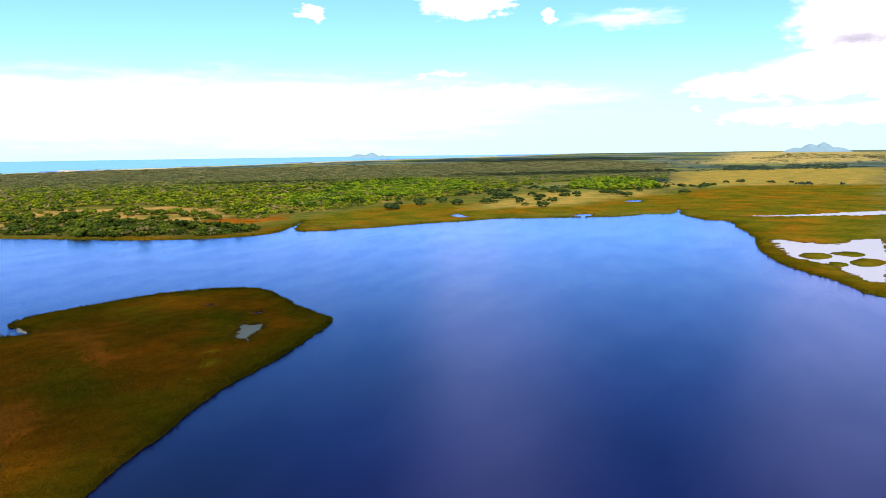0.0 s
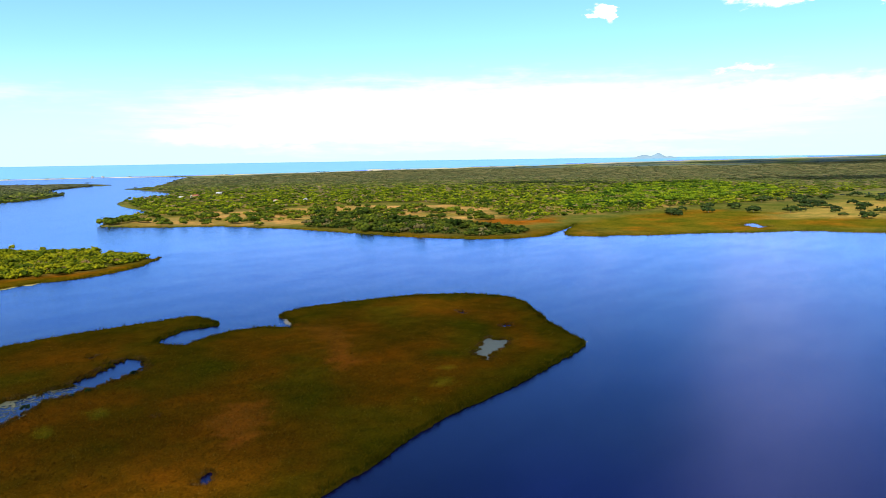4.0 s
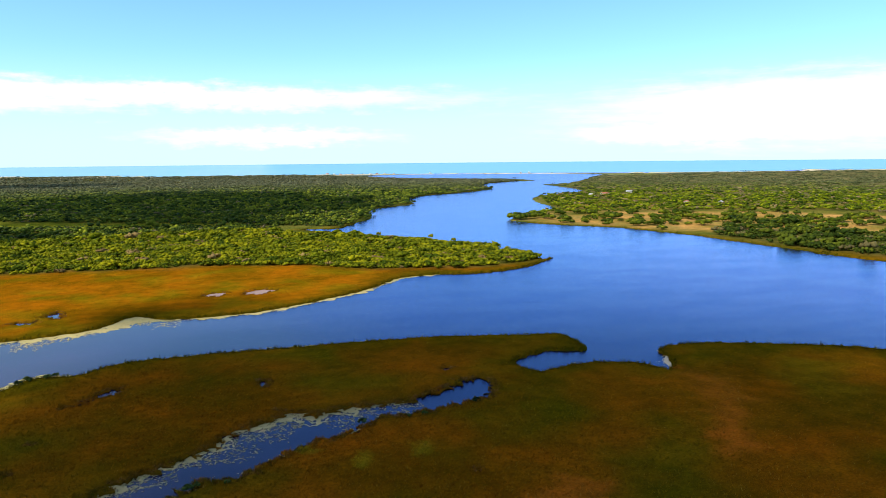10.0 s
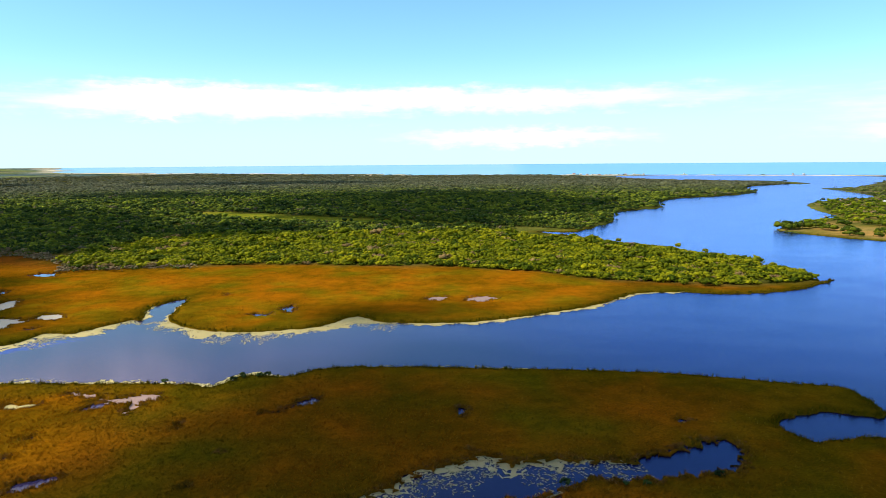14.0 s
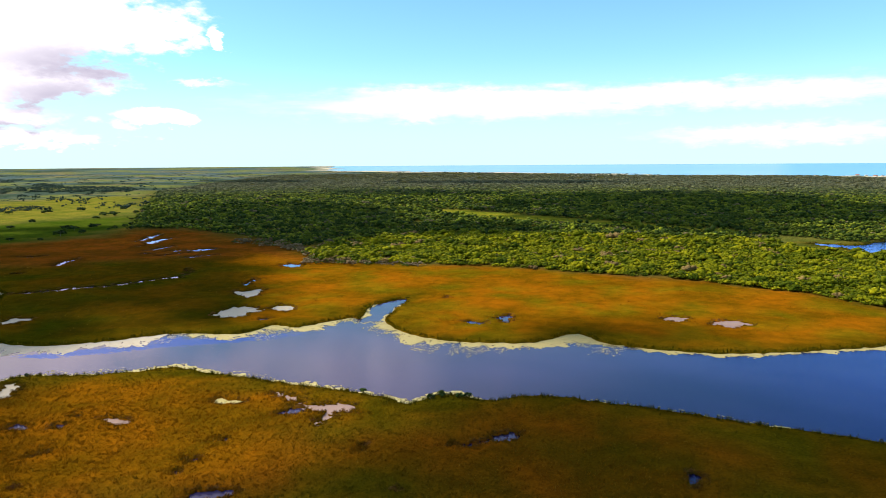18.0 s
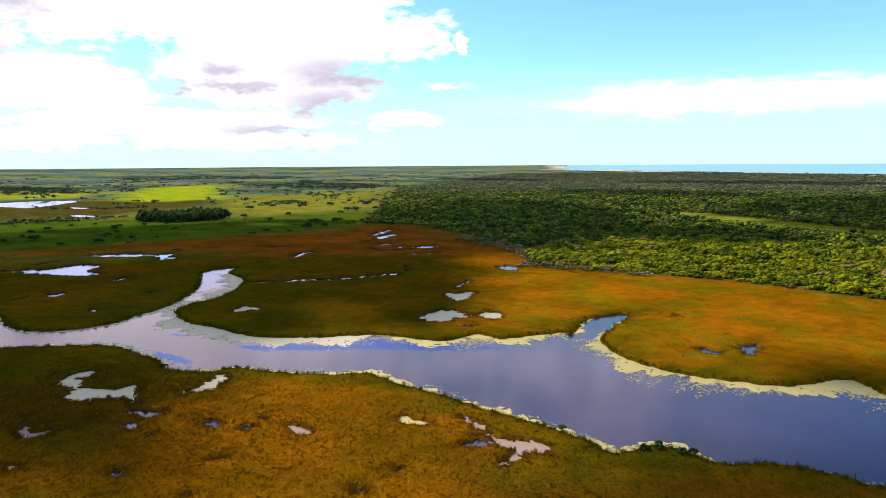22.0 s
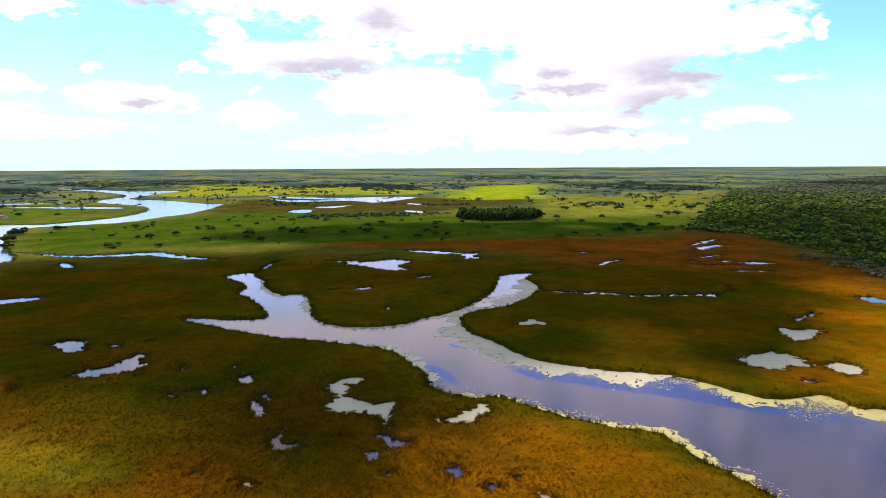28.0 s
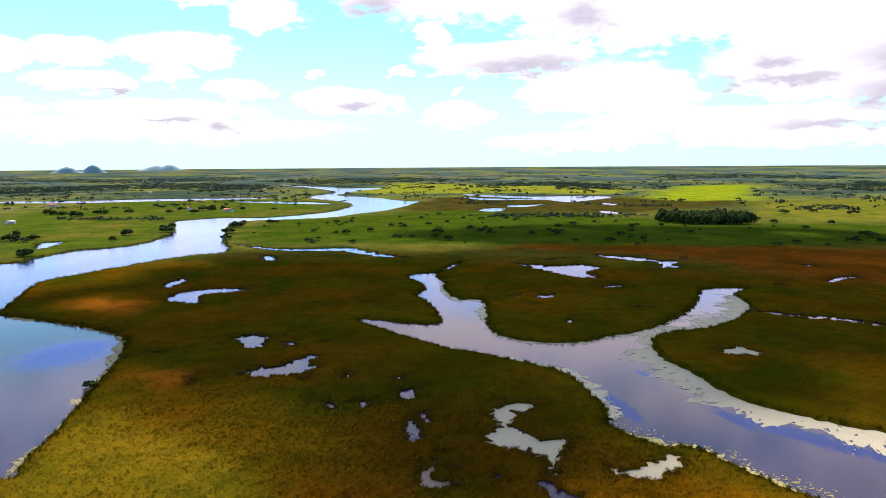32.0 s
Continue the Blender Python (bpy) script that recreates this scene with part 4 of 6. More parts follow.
def cover_of(points):
    """Colour of the plants on the ground at each point, zone over zone with soft borders, with haze painted in far out.
    """
    p = np.asarray(points, float)
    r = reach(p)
    # bluer rings past 1500 and 2700 m: distance haze held in the colour
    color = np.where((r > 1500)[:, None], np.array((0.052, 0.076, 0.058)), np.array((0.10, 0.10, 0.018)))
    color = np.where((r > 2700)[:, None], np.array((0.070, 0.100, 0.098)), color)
    # patchwork of far fields
    plot = ripple(p[:, 0] * 0.6 + p[:, 1] * 0.3, p[:, 1] * 0.7, 330.0, 0.9)
    away = np.clip((r - 900) / 400, 0, 1)
    for low, high, shade in ((0.22, 2.0, (0.15, 0.155, 0.035)), (-2.0, -0.35, (0.042, 0.062, 0.034)), (0.02, 0.12, (0.17, 0.14, 0.06))):
        w = (((plot > low) & (plot < high)) * away * 0.8)[:, None]
        color = color * (1 - w) + np.array(shade) * w

    def lay(loop, shade, soft, torn=40.0, rag=0.35):
        nonlocal color
        w = np.clip(depth_in(p, loop) / (soft * np.maximum(r, 150) / 300) + 0.5 + rag * ripple(p[:, 0], p[:, 1], torn), 0, 1)[:, None]
        color = color * (1 - w) + np.array(shade) * w

    near = np.clip((620 - r) / 120, 0, 1)[:, None]
    sedge = np.array(SEDGE) + np.clip(-(p[:, 0] + 90) / 60, 0, 1)[:, None] * (np.array(SEDGE_WEST) - np.array(SEDGE))
    color = color * (1 - near) + sedge * near
    # drifts of rusty and of green sedge
    drift = np.clip(1.3 * ripple(p[:, 0], p[:, 1], 95.0, 2.2) + 0.6 * ripple(p[:, 0], p[:, 1], 38.0, 0.6), -1, 1)[:, None]
    color = color * (1 + near * np.where(drift > 0, drift * np.array((0.28, 0.0, 0.0)), -drift * np.array((-0.30, 0.12, 0.0))))
    lay(SOUTH_MARSH, (0.098, 0.084, 0.006), 10)
    drift = np.clip(2.0 * ripple(p[:, 0], p[:, 1] * 1.6, 130.0, 0.4), 0, 0.8)[:, None] * np.clip(depth_in(p, SOUTH_MARSH) / 8, 0, 1)[:, None]
    color = color * (1 - drift) + np.array((0.20, 0.085, 0.006)) * drift
    lay(RED_MARSH, (0.150, 0.047, 0.005), 20)
    lay(RUST_MARSH, (0.195, 0.073, 0.002), 12)
    patch = np.clip(1.5 * ripple(p[:, 0], p[:, 1], 60.0, 0.2) + 0.7 * ripple(p[:, 0], p[:, 1], 23.0, 1.2), 0, 0.8)[:, None] * np.clip(depth_in(p, RUST_MARSH) / 8, 0, 1)[:, None]
    color = color * (1 - patch) + np.array((0.14, 0.10, 0.003)) * patch
    # two sun patches: part of their light is put into a brighter gold
    lay(SUNLIT_REEDS, (0.170, 0.067, 0.002), 22)
    lay(SUNLIT_SHORE, (0.15, 0.10, 0.005), 14)
    # greener fringe along the banks
    fringe = np.clip(1 + depth_in(p, LAGOON) / 17 + 0.5 * ripple(p[:, 0], p[:, 1], 24.0, 1.4), 0, 0.75)[:, None] * (r < 700)[:, None]
    color = color * (1 - fringe) + np.array((0.074, 0.054, 0.002)) * fringe
    for loop in RUST_PATCHES:
        lay(loop, (0.215, 0.070, 0.006), 4.0, 8.0, 1.7)
    for loop in PALE_PATCHES:
        lay(loop, (0.18, 0.115, 0.006), 1.2, 3.0, 1.6)
    lay(BROWN_FAR, (0.058, 0.046, 0.010), 8)
    lay(MEADOW, (0.050, 0.074, 0.006), 6)
    lay(FIELD_NORTH, (0.15, 0.14, 0.018), 8)
    lay(FIELD_BRIGHT, (0.22, 0.25, 0.012), 5)
    lay(FIELD_YELLOW, (0.21, 0.21, 0.02), 6)
    lay(FIELD_WEST, (0.070, 0.096, 0.010), 5)
    straw = np.clip(2.2 * ripple(p[:, 0], p[:, 1], 210.0, 0.3) - 0.3, 0, 0.7)[:, None] * np.clip(depth_in(p, FIELD_WEST) / 10, 0, 1)[:, None]
    color = color * (1 - straw) + np.array((0.14, 0.11, 0.02)) * straw
    lay(DRY_FIELD, (0.26, 0.185, 0.042), 10)
    lay(DRY_FAR, (0.34, 0.25, 0.09), 10)
    for wood in (WOOD_NORTH, WOOD_SOUTH, WOOD_CAPE, SHORE_THICKET):
        lay(wood, (0.07, 0.065, 0.014), 5)
    scant = np.clip(1.6 * ripple(p[:, 0], p[:, 1], 120.0, 0.7) + 0.4 + (900 - r) / 700, 0, 1)[:, None] * np.clip(depth_in(p, WOOD_SOUTH) / 20, 0, 1)[:, None]
    color = color * (1 - 0.9 * scant) + 0.9 * scant * np.array((0.27, 0.18, 0.05))
    # floor of the south wood greyer with distance, haze put into its colour
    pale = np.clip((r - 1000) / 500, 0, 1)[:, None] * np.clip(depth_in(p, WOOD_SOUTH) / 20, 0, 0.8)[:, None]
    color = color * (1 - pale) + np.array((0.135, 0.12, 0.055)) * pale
    lay(SAND, (0.34, 0.20, 0.06), 5)
    turf = np.clip(1.8 * ripple(p[:, 0], p[:, 1], 34.0, 0.5) + ripple(p[:, 0], p[:, 1], 90.0, 1.5) + 0.1, 0, 0.85)[:, None] * np.clip(depth_in(p, SAND) / 6 + 1, 0, 1)[:, None]
    color = color * (1 - turf) + np.array((0.16, 0.12, 0.02)) * turf
    lay(GLADE, (0.15, 0.15, 0.012), 4)
    beach = np.clip((90 + depth_in(p, SEA)) / 30, 0, 1)[:, None] * (r > 2500)[:, None]
    return color * (1 - beach) + np.array((0.62, 0.52, 0.38)) * beach


def build_ground():
    """The plain as one sheet with its waters cut out, banks dropping to the bed."""
    from mathutils.geometry import delaunay_2d_cdt
    loops = WATERS + DRY
    verts, edges = [], []
    for loop in loops:
        n0 = len(verts)
        verts += [tuple(q) for q in loop]
        edges += [(n0 + i, n0 + (i + 1) % len(loop)) for i in range(len(loop))]
    rng = np.random.default_rng(4)
    radius, rings = 25.0, []
    while radius < RIM:
        count = 200
        a = (np.arange(count) + rng.uniform(-0.3, 0.3, count)) * 6.2832 / count
        rr = radius * (1 + rng.uniform(-0.009, 0.009, count))
        rings.append(np.stack([MIDDLE[0] + rr * np.cos(a), MIDDLE[1] + rr * np.sin(a)], 1))
        radius *= 1.032
    a = np.arange(260) * 6.2832 / 260
    rings.append(np.stack([MIDDLE[0] + RIM * np.cos(a), MIDDLE[1] + RIM * np.sin(a)], 1))
    verts += [tuple(q) for q in np.concatenate(rings)]
    co, _, faces, *_ = delaunay_2d_cdt([Vector(v) for v in verts], edges, [], 0, 1e-4)
    co = np.array([(v.x, v.y) for v in co])
    faces = np.array([f for f in faces if len(f) == 3])
    centre = co[faces].mean(1)
    wet = np.zeros(len(faces), bool)
    for loop in WATERS:
        wet |= inside(centre, loop)
    for loop in DRY:
        wet &= ~inside(centre, loop)
    wet |= inside(centre, np.array(SEA))
    faces = faces[~wet]
    used = np.unique(faces)
    index = np.full(len(co), -1)
    index[used] = np.arange(len(used))
    co, faces = co[used], index[faces]
    half = np.sort(np.concatenate([faces[:, [0, 1]], faces[:, [1, 2]], faces[:, [2, 0]]]), 1)
    pair, count = np.unique(half, axis=0, return_counts=True)
    rim = np.unique(pair[count == 1])
    z = horizon_lift(co[:, 0], co[:, 1]) + 0.75 + 0.18 * ripple(co[:, 0], co[:, 1], 33.0)
    z[rim] -= 0.35
    verts = np.column_stack([co, z])
    open_edges = np.concatenate([faces[:, [0, 1]], faces[:, [1, 2]], faces[:, [2, 0]]])
    key = np.sort(open_edges, 1)
    _, back, times = np.unique(key, axis=0, return_inverse=True, return_counts=True)
    bank = open_edges[times[back.ravel()] == 1]
    down = np.full(len(co), -1)
    down[rim] = len(co) + np.arange(len(rim))
    low = verts[rim] - np.array((0, 0, 1.6))
    skirt = np.concatenate([np.column_stack([bank[:, 1], bank[:, 0], down[bank[:, 0]]]), np.column_stack([bank[:, 1], down[bank[:, 0]], down[bank[:, 1]]])])
    me = mesh_of("ground", np.concatenate([verts, low]), np.concatenate([faces, skirt]))
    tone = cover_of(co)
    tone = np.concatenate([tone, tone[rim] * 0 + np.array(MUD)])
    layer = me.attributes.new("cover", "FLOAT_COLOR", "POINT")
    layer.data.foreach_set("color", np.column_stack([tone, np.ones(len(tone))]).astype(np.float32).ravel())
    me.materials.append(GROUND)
    return tagged(new("ground", me), "flat coastal plain of sedge marsh, meadow and sandy woodland floor", "ground", kind="structure")


ground = build_ground()


def build_water():
    rows = [0.5]
    while rows[-1] < RIM - 30:
        rows.append(rows[-1] * 1.09 + 2)
    rows[-1] = RIM
    n = 180
    a = np.arange(n) * 6.2832 / n
    r = np.array(rows)[:, None]
    x, y = MIDDLE[0] + r * np.cos(a), MIDDLE[1] + r * np.sin(a)
    verts = np.stack([x, y, horizon_lift(x, y)], -1).reshape(-1, 3)
    i, j = np.meshgrid(np.arange(len(rows) - 1), np.arange(n), indexing="ij")
    b = (j + 1) % n
    faces = np.stack([i * n + j, (i + 1) * n + j, (i + 1) * n + b, i * n + b], -1).reshape(-1, 4)
    salt = inside(verts[faces][:, :, :2].mean(1), np.array(SEA))
    for name, pick, m, label in (("lagoon_water", ~salt, LAKE, "deep blue wind-rippled lagoon and marsh channels"), ("sea", salt, OCEAN, "pale turquoise open sea beyond the beach")):
        f = faces[pick]
        used = np.unique(f)
        index = np.zeros(len(verts), int)
        index[used] = np.arange(len(used))
        me = mesh_of(name, verts[used], index[f])
        me.materials.append(m)
        tagged(new(name, me), label, "water", kind="structure")


build_water()


# ---- plants ----
def ground_z(x, y):
    return horizon_lift(x, y) + 0.75 + 0.18 * ripple(np.asarray(x, float), np.asarray(y, float), 33.0)


def leaf_material(name, dark, mid, light, odd):
    m, k = material(name)
    p = place(k)
    pick = k.add("ShaderNodeNewGeometry").outputs["Random Per Island"]
    one = k.add("ShaderNodeObjectInfo").outputs["Random"]
    patch, stand = k.noise(p, 0.03, 3), k.noise(p, 0.11, 3)
    fine, clump = k.noise(p, 1.7, 5, 0.75), k.noise(p, 0.24, 4, 0.7)
    mixed = k.math("ADD", k.math("MULTIPLY", pick, 0.36), k.math("ADD", k.math("MULTIPLY", k.band(patch, 0.3, 0.7), 0.3), k.math("ADD", k.math("MULTIPLY", k.band(stand, 0.3, 0.7), 0.32), k.math("MULTIPLY", one, 0.12))))
    color = k.mix(k.band(mixed, 0.25, 0.6), dark, mid)
    color = k.mix(k.band(mixed, 0.55, 0.95), color, light)
    color = k.mix(k.math("MULTIPLY", k.band(k.noise(p, 0.21, 2), 0.66, 0.70), 0.8), color, odd)
    color = k.mix(1.0, color, k.mix(k.band(fine, 0.3, 0.7), rgb(0.6, 0.64, 0.64), rgb(1.32, 1.3, 1.2)), "MULTIPLY")
    color = k.mix(1.0, color, k.mix(k.band(clump, 0.36, 0.62), rgb(0.58, 0.64, 0.7), rgb(1.3, 1.26, 1.15)), "MULTIPLY")
    surface(k, color, 0.8, fine, 1.0, 0.5, 0.04)
    return m


def canopy_material():
    """Leaves of a wood: each tree brings its own tone, each clump a shade of it."""
    m, k = material("canopy_leaves")
    p = place(k)
    tone = k.add("ShaderNodeAttribute")
    tone.attribute_name = "cover"
    pick = k.add("ShaderNodeNewGeometry").outputs["Random Per Island"]
    fine = k.noise(p, 1.7, 5, 0.75)
    color = k.mix(1.0, tone.outputs[0], k.mix(pick, rgb(0.74, 0.76, 0.76), rgb(1.26, 1.24, 1.18)), "MULTIPLY")
    color = k.mix(1.0, color, k.mix(k.band(fine, 0.3, 0.7), rgb(0.65, 0.68, 0.68), rgb(1.32, 1.3, 1.2)), "MULTIPLY")
    surface(k, color, 0.8, fine, 0.8, 0.4, 0.04)
    return m


CANOPY = canopy_material()


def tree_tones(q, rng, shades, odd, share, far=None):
    """One leaf colour for each tree: from dark to light by kind and by stand, now and then a bare or rusty one; far
    trees fade to a haze tone.
    """
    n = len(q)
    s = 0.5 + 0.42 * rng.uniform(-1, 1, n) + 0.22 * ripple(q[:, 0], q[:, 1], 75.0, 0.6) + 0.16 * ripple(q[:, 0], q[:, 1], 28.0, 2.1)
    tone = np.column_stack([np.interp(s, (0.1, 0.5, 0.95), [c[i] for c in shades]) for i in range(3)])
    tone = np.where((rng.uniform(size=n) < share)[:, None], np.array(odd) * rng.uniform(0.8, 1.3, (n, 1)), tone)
    # distance haze is mixed into the leaf colour from 1350 m on
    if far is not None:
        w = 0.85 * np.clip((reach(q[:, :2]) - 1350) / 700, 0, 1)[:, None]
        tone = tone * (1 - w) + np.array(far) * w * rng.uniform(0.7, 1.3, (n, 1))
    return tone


LEAF_BRIGHT = leaf_material("restinga_leaves", rgb(0.050, 0.066, 0.004), rgb(0.150, 0.148, 0.006), rgb(0.245, 0.225, 0.009), rgb(0.24, 0.15, 0.07))
LEAF_FIELD = leaf_material("field_tree_leaves", rgb(0.014, 0.026, 0.008), rgb(0.028, 0.046, 0.010), rgb(0.055, 0.075, 0.014), rgb(0.08, 0.06, 0.02))


def bark_material():
    m, k = material("bark")
    p = place(k)
    n = k.noise(p, 6.0, 4, 0.65)
    surface(k, k.mix(n, rgb(0.08, 0.06, 0.045), rgb(0.24, 0.20, 0.16)), 0.9, n, 0.6, 0.05)
    return m


BARK = bark_material()


def blade_material():
    m, k = material("reed_blades")
    p = place(k)
    zone = k.add("ShaderNodeAttribute")
    zone.attribute_name = "cover"
    pick = k.add("ShaderNodeNewGeometry").outputs["Random Per Island"]
    color = k.mix(1.0, zone.outputs[0], k.mix(pick, rgb(0.6, 0.62, 0.65), rgb(1.38, 1.34, 1.1)), "MULTIPLY")
    color = k.mix(k.math("MULTIPLY", k.band(pick, 0.93, 0.97), 0.6), color, rgb(0.30, 0.19, 0.035))
    surface(k, color, 0.75, k.noise(p, 5.0, 2), 0.3, 0.1, 0.0)
    return m


REEDS = blade_material()

T_GOLD = (1 + 5**0.5) / 2
ICO_V = np.array([(-1, T_GOLD, 0), (1, T_GOLD, 0), (-1, -T_GOLD, 0), (1, -T_GOLD, 0), (0, -1, T_GOLD), (0, 1, T_GOLD),
                  (0, -1, -T_GOLD), (0, 1, -T_GOLD), (T_GOLD, 0, -1), (T_GOLD, 0, 1), (-T_GOLD, 0, -1), (-T_GOLD, 0, 1)]) / math.hypot(1, T_GOLD)
ICO_F = np.array([(0, 11, 5), (0, 5, 1), (0, 1, 7), (0, 7, 10), (0, 10, 11), (1, 5, 9), (5, 11, 4), (11, 10, 2), (10, 7, 6), (7, 1, 8),
                  (3, 9, 4), (3, 4, 2), (3, 2, 6), (3, 6, 8), (3, 8, 9), (4, 9, 5), (2, 4, 11), (6, 2, 10), (8, 6, 7), (9, 8, 1)])


OCT_V = np.array([(1, 0, 0), (0, 1, 0), (-1, 0, 0), (0, -1, 0), (0, 0, 1), (0, 0, -1)], float)
OCT_F = np.array([(0, 1, 4), (1, 2, 4), (2, 3, 4), (3, 0, 4), (1, 0, 5), (2, 1, 5), (3, 2, 5), (0, 3, 5)])


def crown_shape(rng, lumps, sprays, low=0.25, fine=True):
    """A crown of unit radius: uneven leaf clumps heaped to a dome, loose sprays of leaves poking out between gaps."""
    verts, faces, count = [], [], 0
    for n in range(lumps):
        a, d = rng.uniform(0, 6.28), math.sqrt(rng.uniform(0.02, 0.72))
        top = low + (1 - 0.55 * d * d) * rng.uniform(0.35, 0.8)
        size = rng.uniform(0.26, 0.46)
        solid, sides = (ICO_V, ICO_F) if fine else (OCT_V, OCT_F)
        tip = Euler(rng.uniform(0, 6.28, 3)).to_matrix()
        v = (solid * size * rng.uniform(0.72, 1.28, (len(solid), 1))) @ np.array(tip) * np.array((1, 1, rng.uniform(0.6, 0.9)))
        v = v + np.array((d * math.cos(a), d * math.sin(a), top))
        verts.append(v)
        faces.append(sides + count)
        count += len(v)
    for n in range(sprays):
        a, h = rng.uniform(0, 6.28), rng.uniform(0.0, 1.0)
        r = math.sqrt(max(0.05, 1 - h * h)) * rng.uniform(0.75, 1.08)
        c = np.array((r * math.cos(a), r * math.sin(a), low + 0.15 + 0.8 * h * rng.uniform(0.7, 1.05)))
        v = c + rng.normal(0, 0.13, (3, 3))
        verts.append(v)
        faces.append(np.array([[0, 1, 2]]) + count)
        count += 3
    return np.concatenate(verts), np.concatenate(faces)


def scatter_mesh(name, shapes, xyz, scale, rng, m, colors=None, smooth=False):
    """Many turned and sized copies of a few shapes joined into one mesh."""
    verts, faces, tones, count = [], [], [], 0
    kind = rng.integers(0, len(shapes), len(xyz))
    for n, (v, f) in enumerate(shapes):
        pick = np.where(kind == n)[0]
        if not len(pick):
            continue
        a = rng.uniform(0, 6.2832, len(pick))
        c, s = np.cos(a), np.sin(a)
        x = c[:, None] * v[:, 0] - s[:, None] * v[:, 1]
        y = s[:, None] * v[:, 0] + c[:, None] * v[:, 1]
        z = np.broadcast_to(v[:, 2], x.shape)
        w = np.stack([x, y, z], -1) * scale[pick][:, None, :] + xyz[pick][:, None, :]
        verts.append(w.reshape(-1, 3))
        faces.append((f[None] + (np.arange(len(pick)) * len(v))[:, None, None]).reshape(-1, 3) + count)
        if colors is not None:
            tones.append(np.repeat(colors[pick], len(v), 0))
        count += len(pick) * len(v)
    me = mesh_of(name, np.concatenate(verts), np.concatenate(faces), smooth)
    if colors is not None:
        layer = me.attributes.new("cover", "FLOAT_COLOR", "POINT")
        t = np.concatenate(tones)
        layer.data.foreach_set("color", np.column_stack([t, np.ones(len(t))]).astype(np.float32).ravel())
    me.materials.append(m)
    return new(name, me)


def seeds_in(rng, loop, gap, least, most=1e9):
    """Points in a loop, spaced by a share of their distance, never closer than least metres."""
    p = np.asarray(loop, float)
    low, high = p.min(0), p.max(0)
    area = np.prod(high - low)
    got = []
    r = reach(p)
    # nested rings of distance, each with its own spacing
    edge = max(60.0, 0.0 if inside([MIDDLE], p)[0] else 60.0)
    while edge < min(RIM - 30, 1.2 * (r.max() + 50)):
        wide = edge * 1.25
        space = min(max(least, gap * edge), most)
        n = int(math.pi * (wide**2 - edge**2) / space**2)
        a = rng.uniform(0, 6.2832, n)
        d = np.sqrt(rng.uniform(edge**2, wide**2, n))
        q = np.stack([MIDDLE[0] + d * np.cos(a), MIDDLE[1] + d * np.sin(a)], 1)
        box = (q >= low).all(1) & (q <= high).all(1)
        q = q[box]
        if len(q):
            q = q[inside(q, p)]
            got.append(np.column_stack([q, np.full(len(q), space)]))
        edge = wide
    return np.concatenate(got) if got else np.zeros((0, 3))


def dry(points, margin=0.0):
    ok = np.ones(len(points), bool)
    for loop in WATERS:
        ok &= ~inside(points, loop)
    return ok & ~inside(points, np.array(SEA))


def wood(name, loop, gap, least, tall, tones, label, seed, lumps, sprays, thin=None, most=1e9, fine=False, lift=1.0):
    rng = np.random.default_rng(seed)
    q = seeds_in(rng, loop, gap, least, most)
    q = q[dry(q[:, :2])]
    if thin is not None:
        q = q[thin(q, rng)]
    radius = 0.92 * q[:, 2] * rng.uniform(0.55, 1.1, len(q)) * np.where(rng.uniform(size=len(q)) < 0.12, 1.6, 1.0)
    h = lift * np.clip(radius * 0.62, 1.2, tall) * rng.uniform(0.75, 1.35, len(q)) * (1 + 0.3 * ripple(q[:, 0], q[:, 1], 26.0, 0.5)) * np.clip(1.25 - reach(q[:, :2]) / 3200, 0.4, 1.0)
    xyz = np.column_stack([q[:, :2], ground_z(q[:, 0], q[:, 1]) - 0.2 * h])
    shapes = [crown_shape(rng, lumps, sprays, 0.25, fine) for _ in range(8)]
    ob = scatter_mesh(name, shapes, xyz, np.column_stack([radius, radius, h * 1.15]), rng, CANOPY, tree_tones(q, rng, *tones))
    return tagged(ob, label, "woodland", kind="stuff")


def not_in(*loops):
    def keep(q, rng):
        ok = np.ones(len(q), bool)
        for loop, share in loops:
            ok &= ~(inside(q[:, :2], np.array(loop)) & (rng.uniform(size=len(q)) < share))
        return ok
    return keep


# leaf tones of a wood: dark, middle and light kinds, the odd one and its share, the haze tone mixed in far off
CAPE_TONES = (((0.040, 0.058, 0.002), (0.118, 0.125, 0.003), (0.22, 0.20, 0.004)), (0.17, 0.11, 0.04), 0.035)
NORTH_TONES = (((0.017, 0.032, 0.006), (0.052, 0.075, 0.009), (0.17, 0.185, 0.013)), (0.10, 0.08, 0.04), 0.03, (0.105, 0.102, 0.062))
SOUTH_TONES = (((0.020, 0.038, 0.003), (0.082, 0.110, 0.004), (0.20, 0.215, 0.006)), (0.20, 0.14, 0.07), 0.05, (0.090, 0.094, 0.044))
SHADE_TONES = (((0.015, 0.028, 0.003), (0.036, 0.052, 0.005), (0.085, 0.10, 0.008)), (0.10, 0.08, 0.03), 0.05)
DRY_TONES = (((0.09, 0.062, 0.03), (0.16, 0.11, 0.058), (0.24, 0.17, 0.095)), (0.06, 0.08, 0.01), 0.2)
wood("cape_scrub", WOOD_CAPE, 0.0092, 3.8, 5.4, CAPE_TONES, "dense yellow-green coastal scrub forest on the lagoon cape", 11, 12, 30)
wood("glade_forest", GLADE_WOOD, 0.0086, 3.8, 6.0, NORTH_TONES, "dark green forest between the cape scrub and a glade", 22, 4, 7)
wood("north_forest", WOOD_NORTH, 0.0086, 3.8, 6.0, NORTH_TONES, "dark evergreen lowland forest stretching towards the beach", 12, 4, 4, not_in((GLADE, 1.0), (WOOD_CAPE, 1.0)))


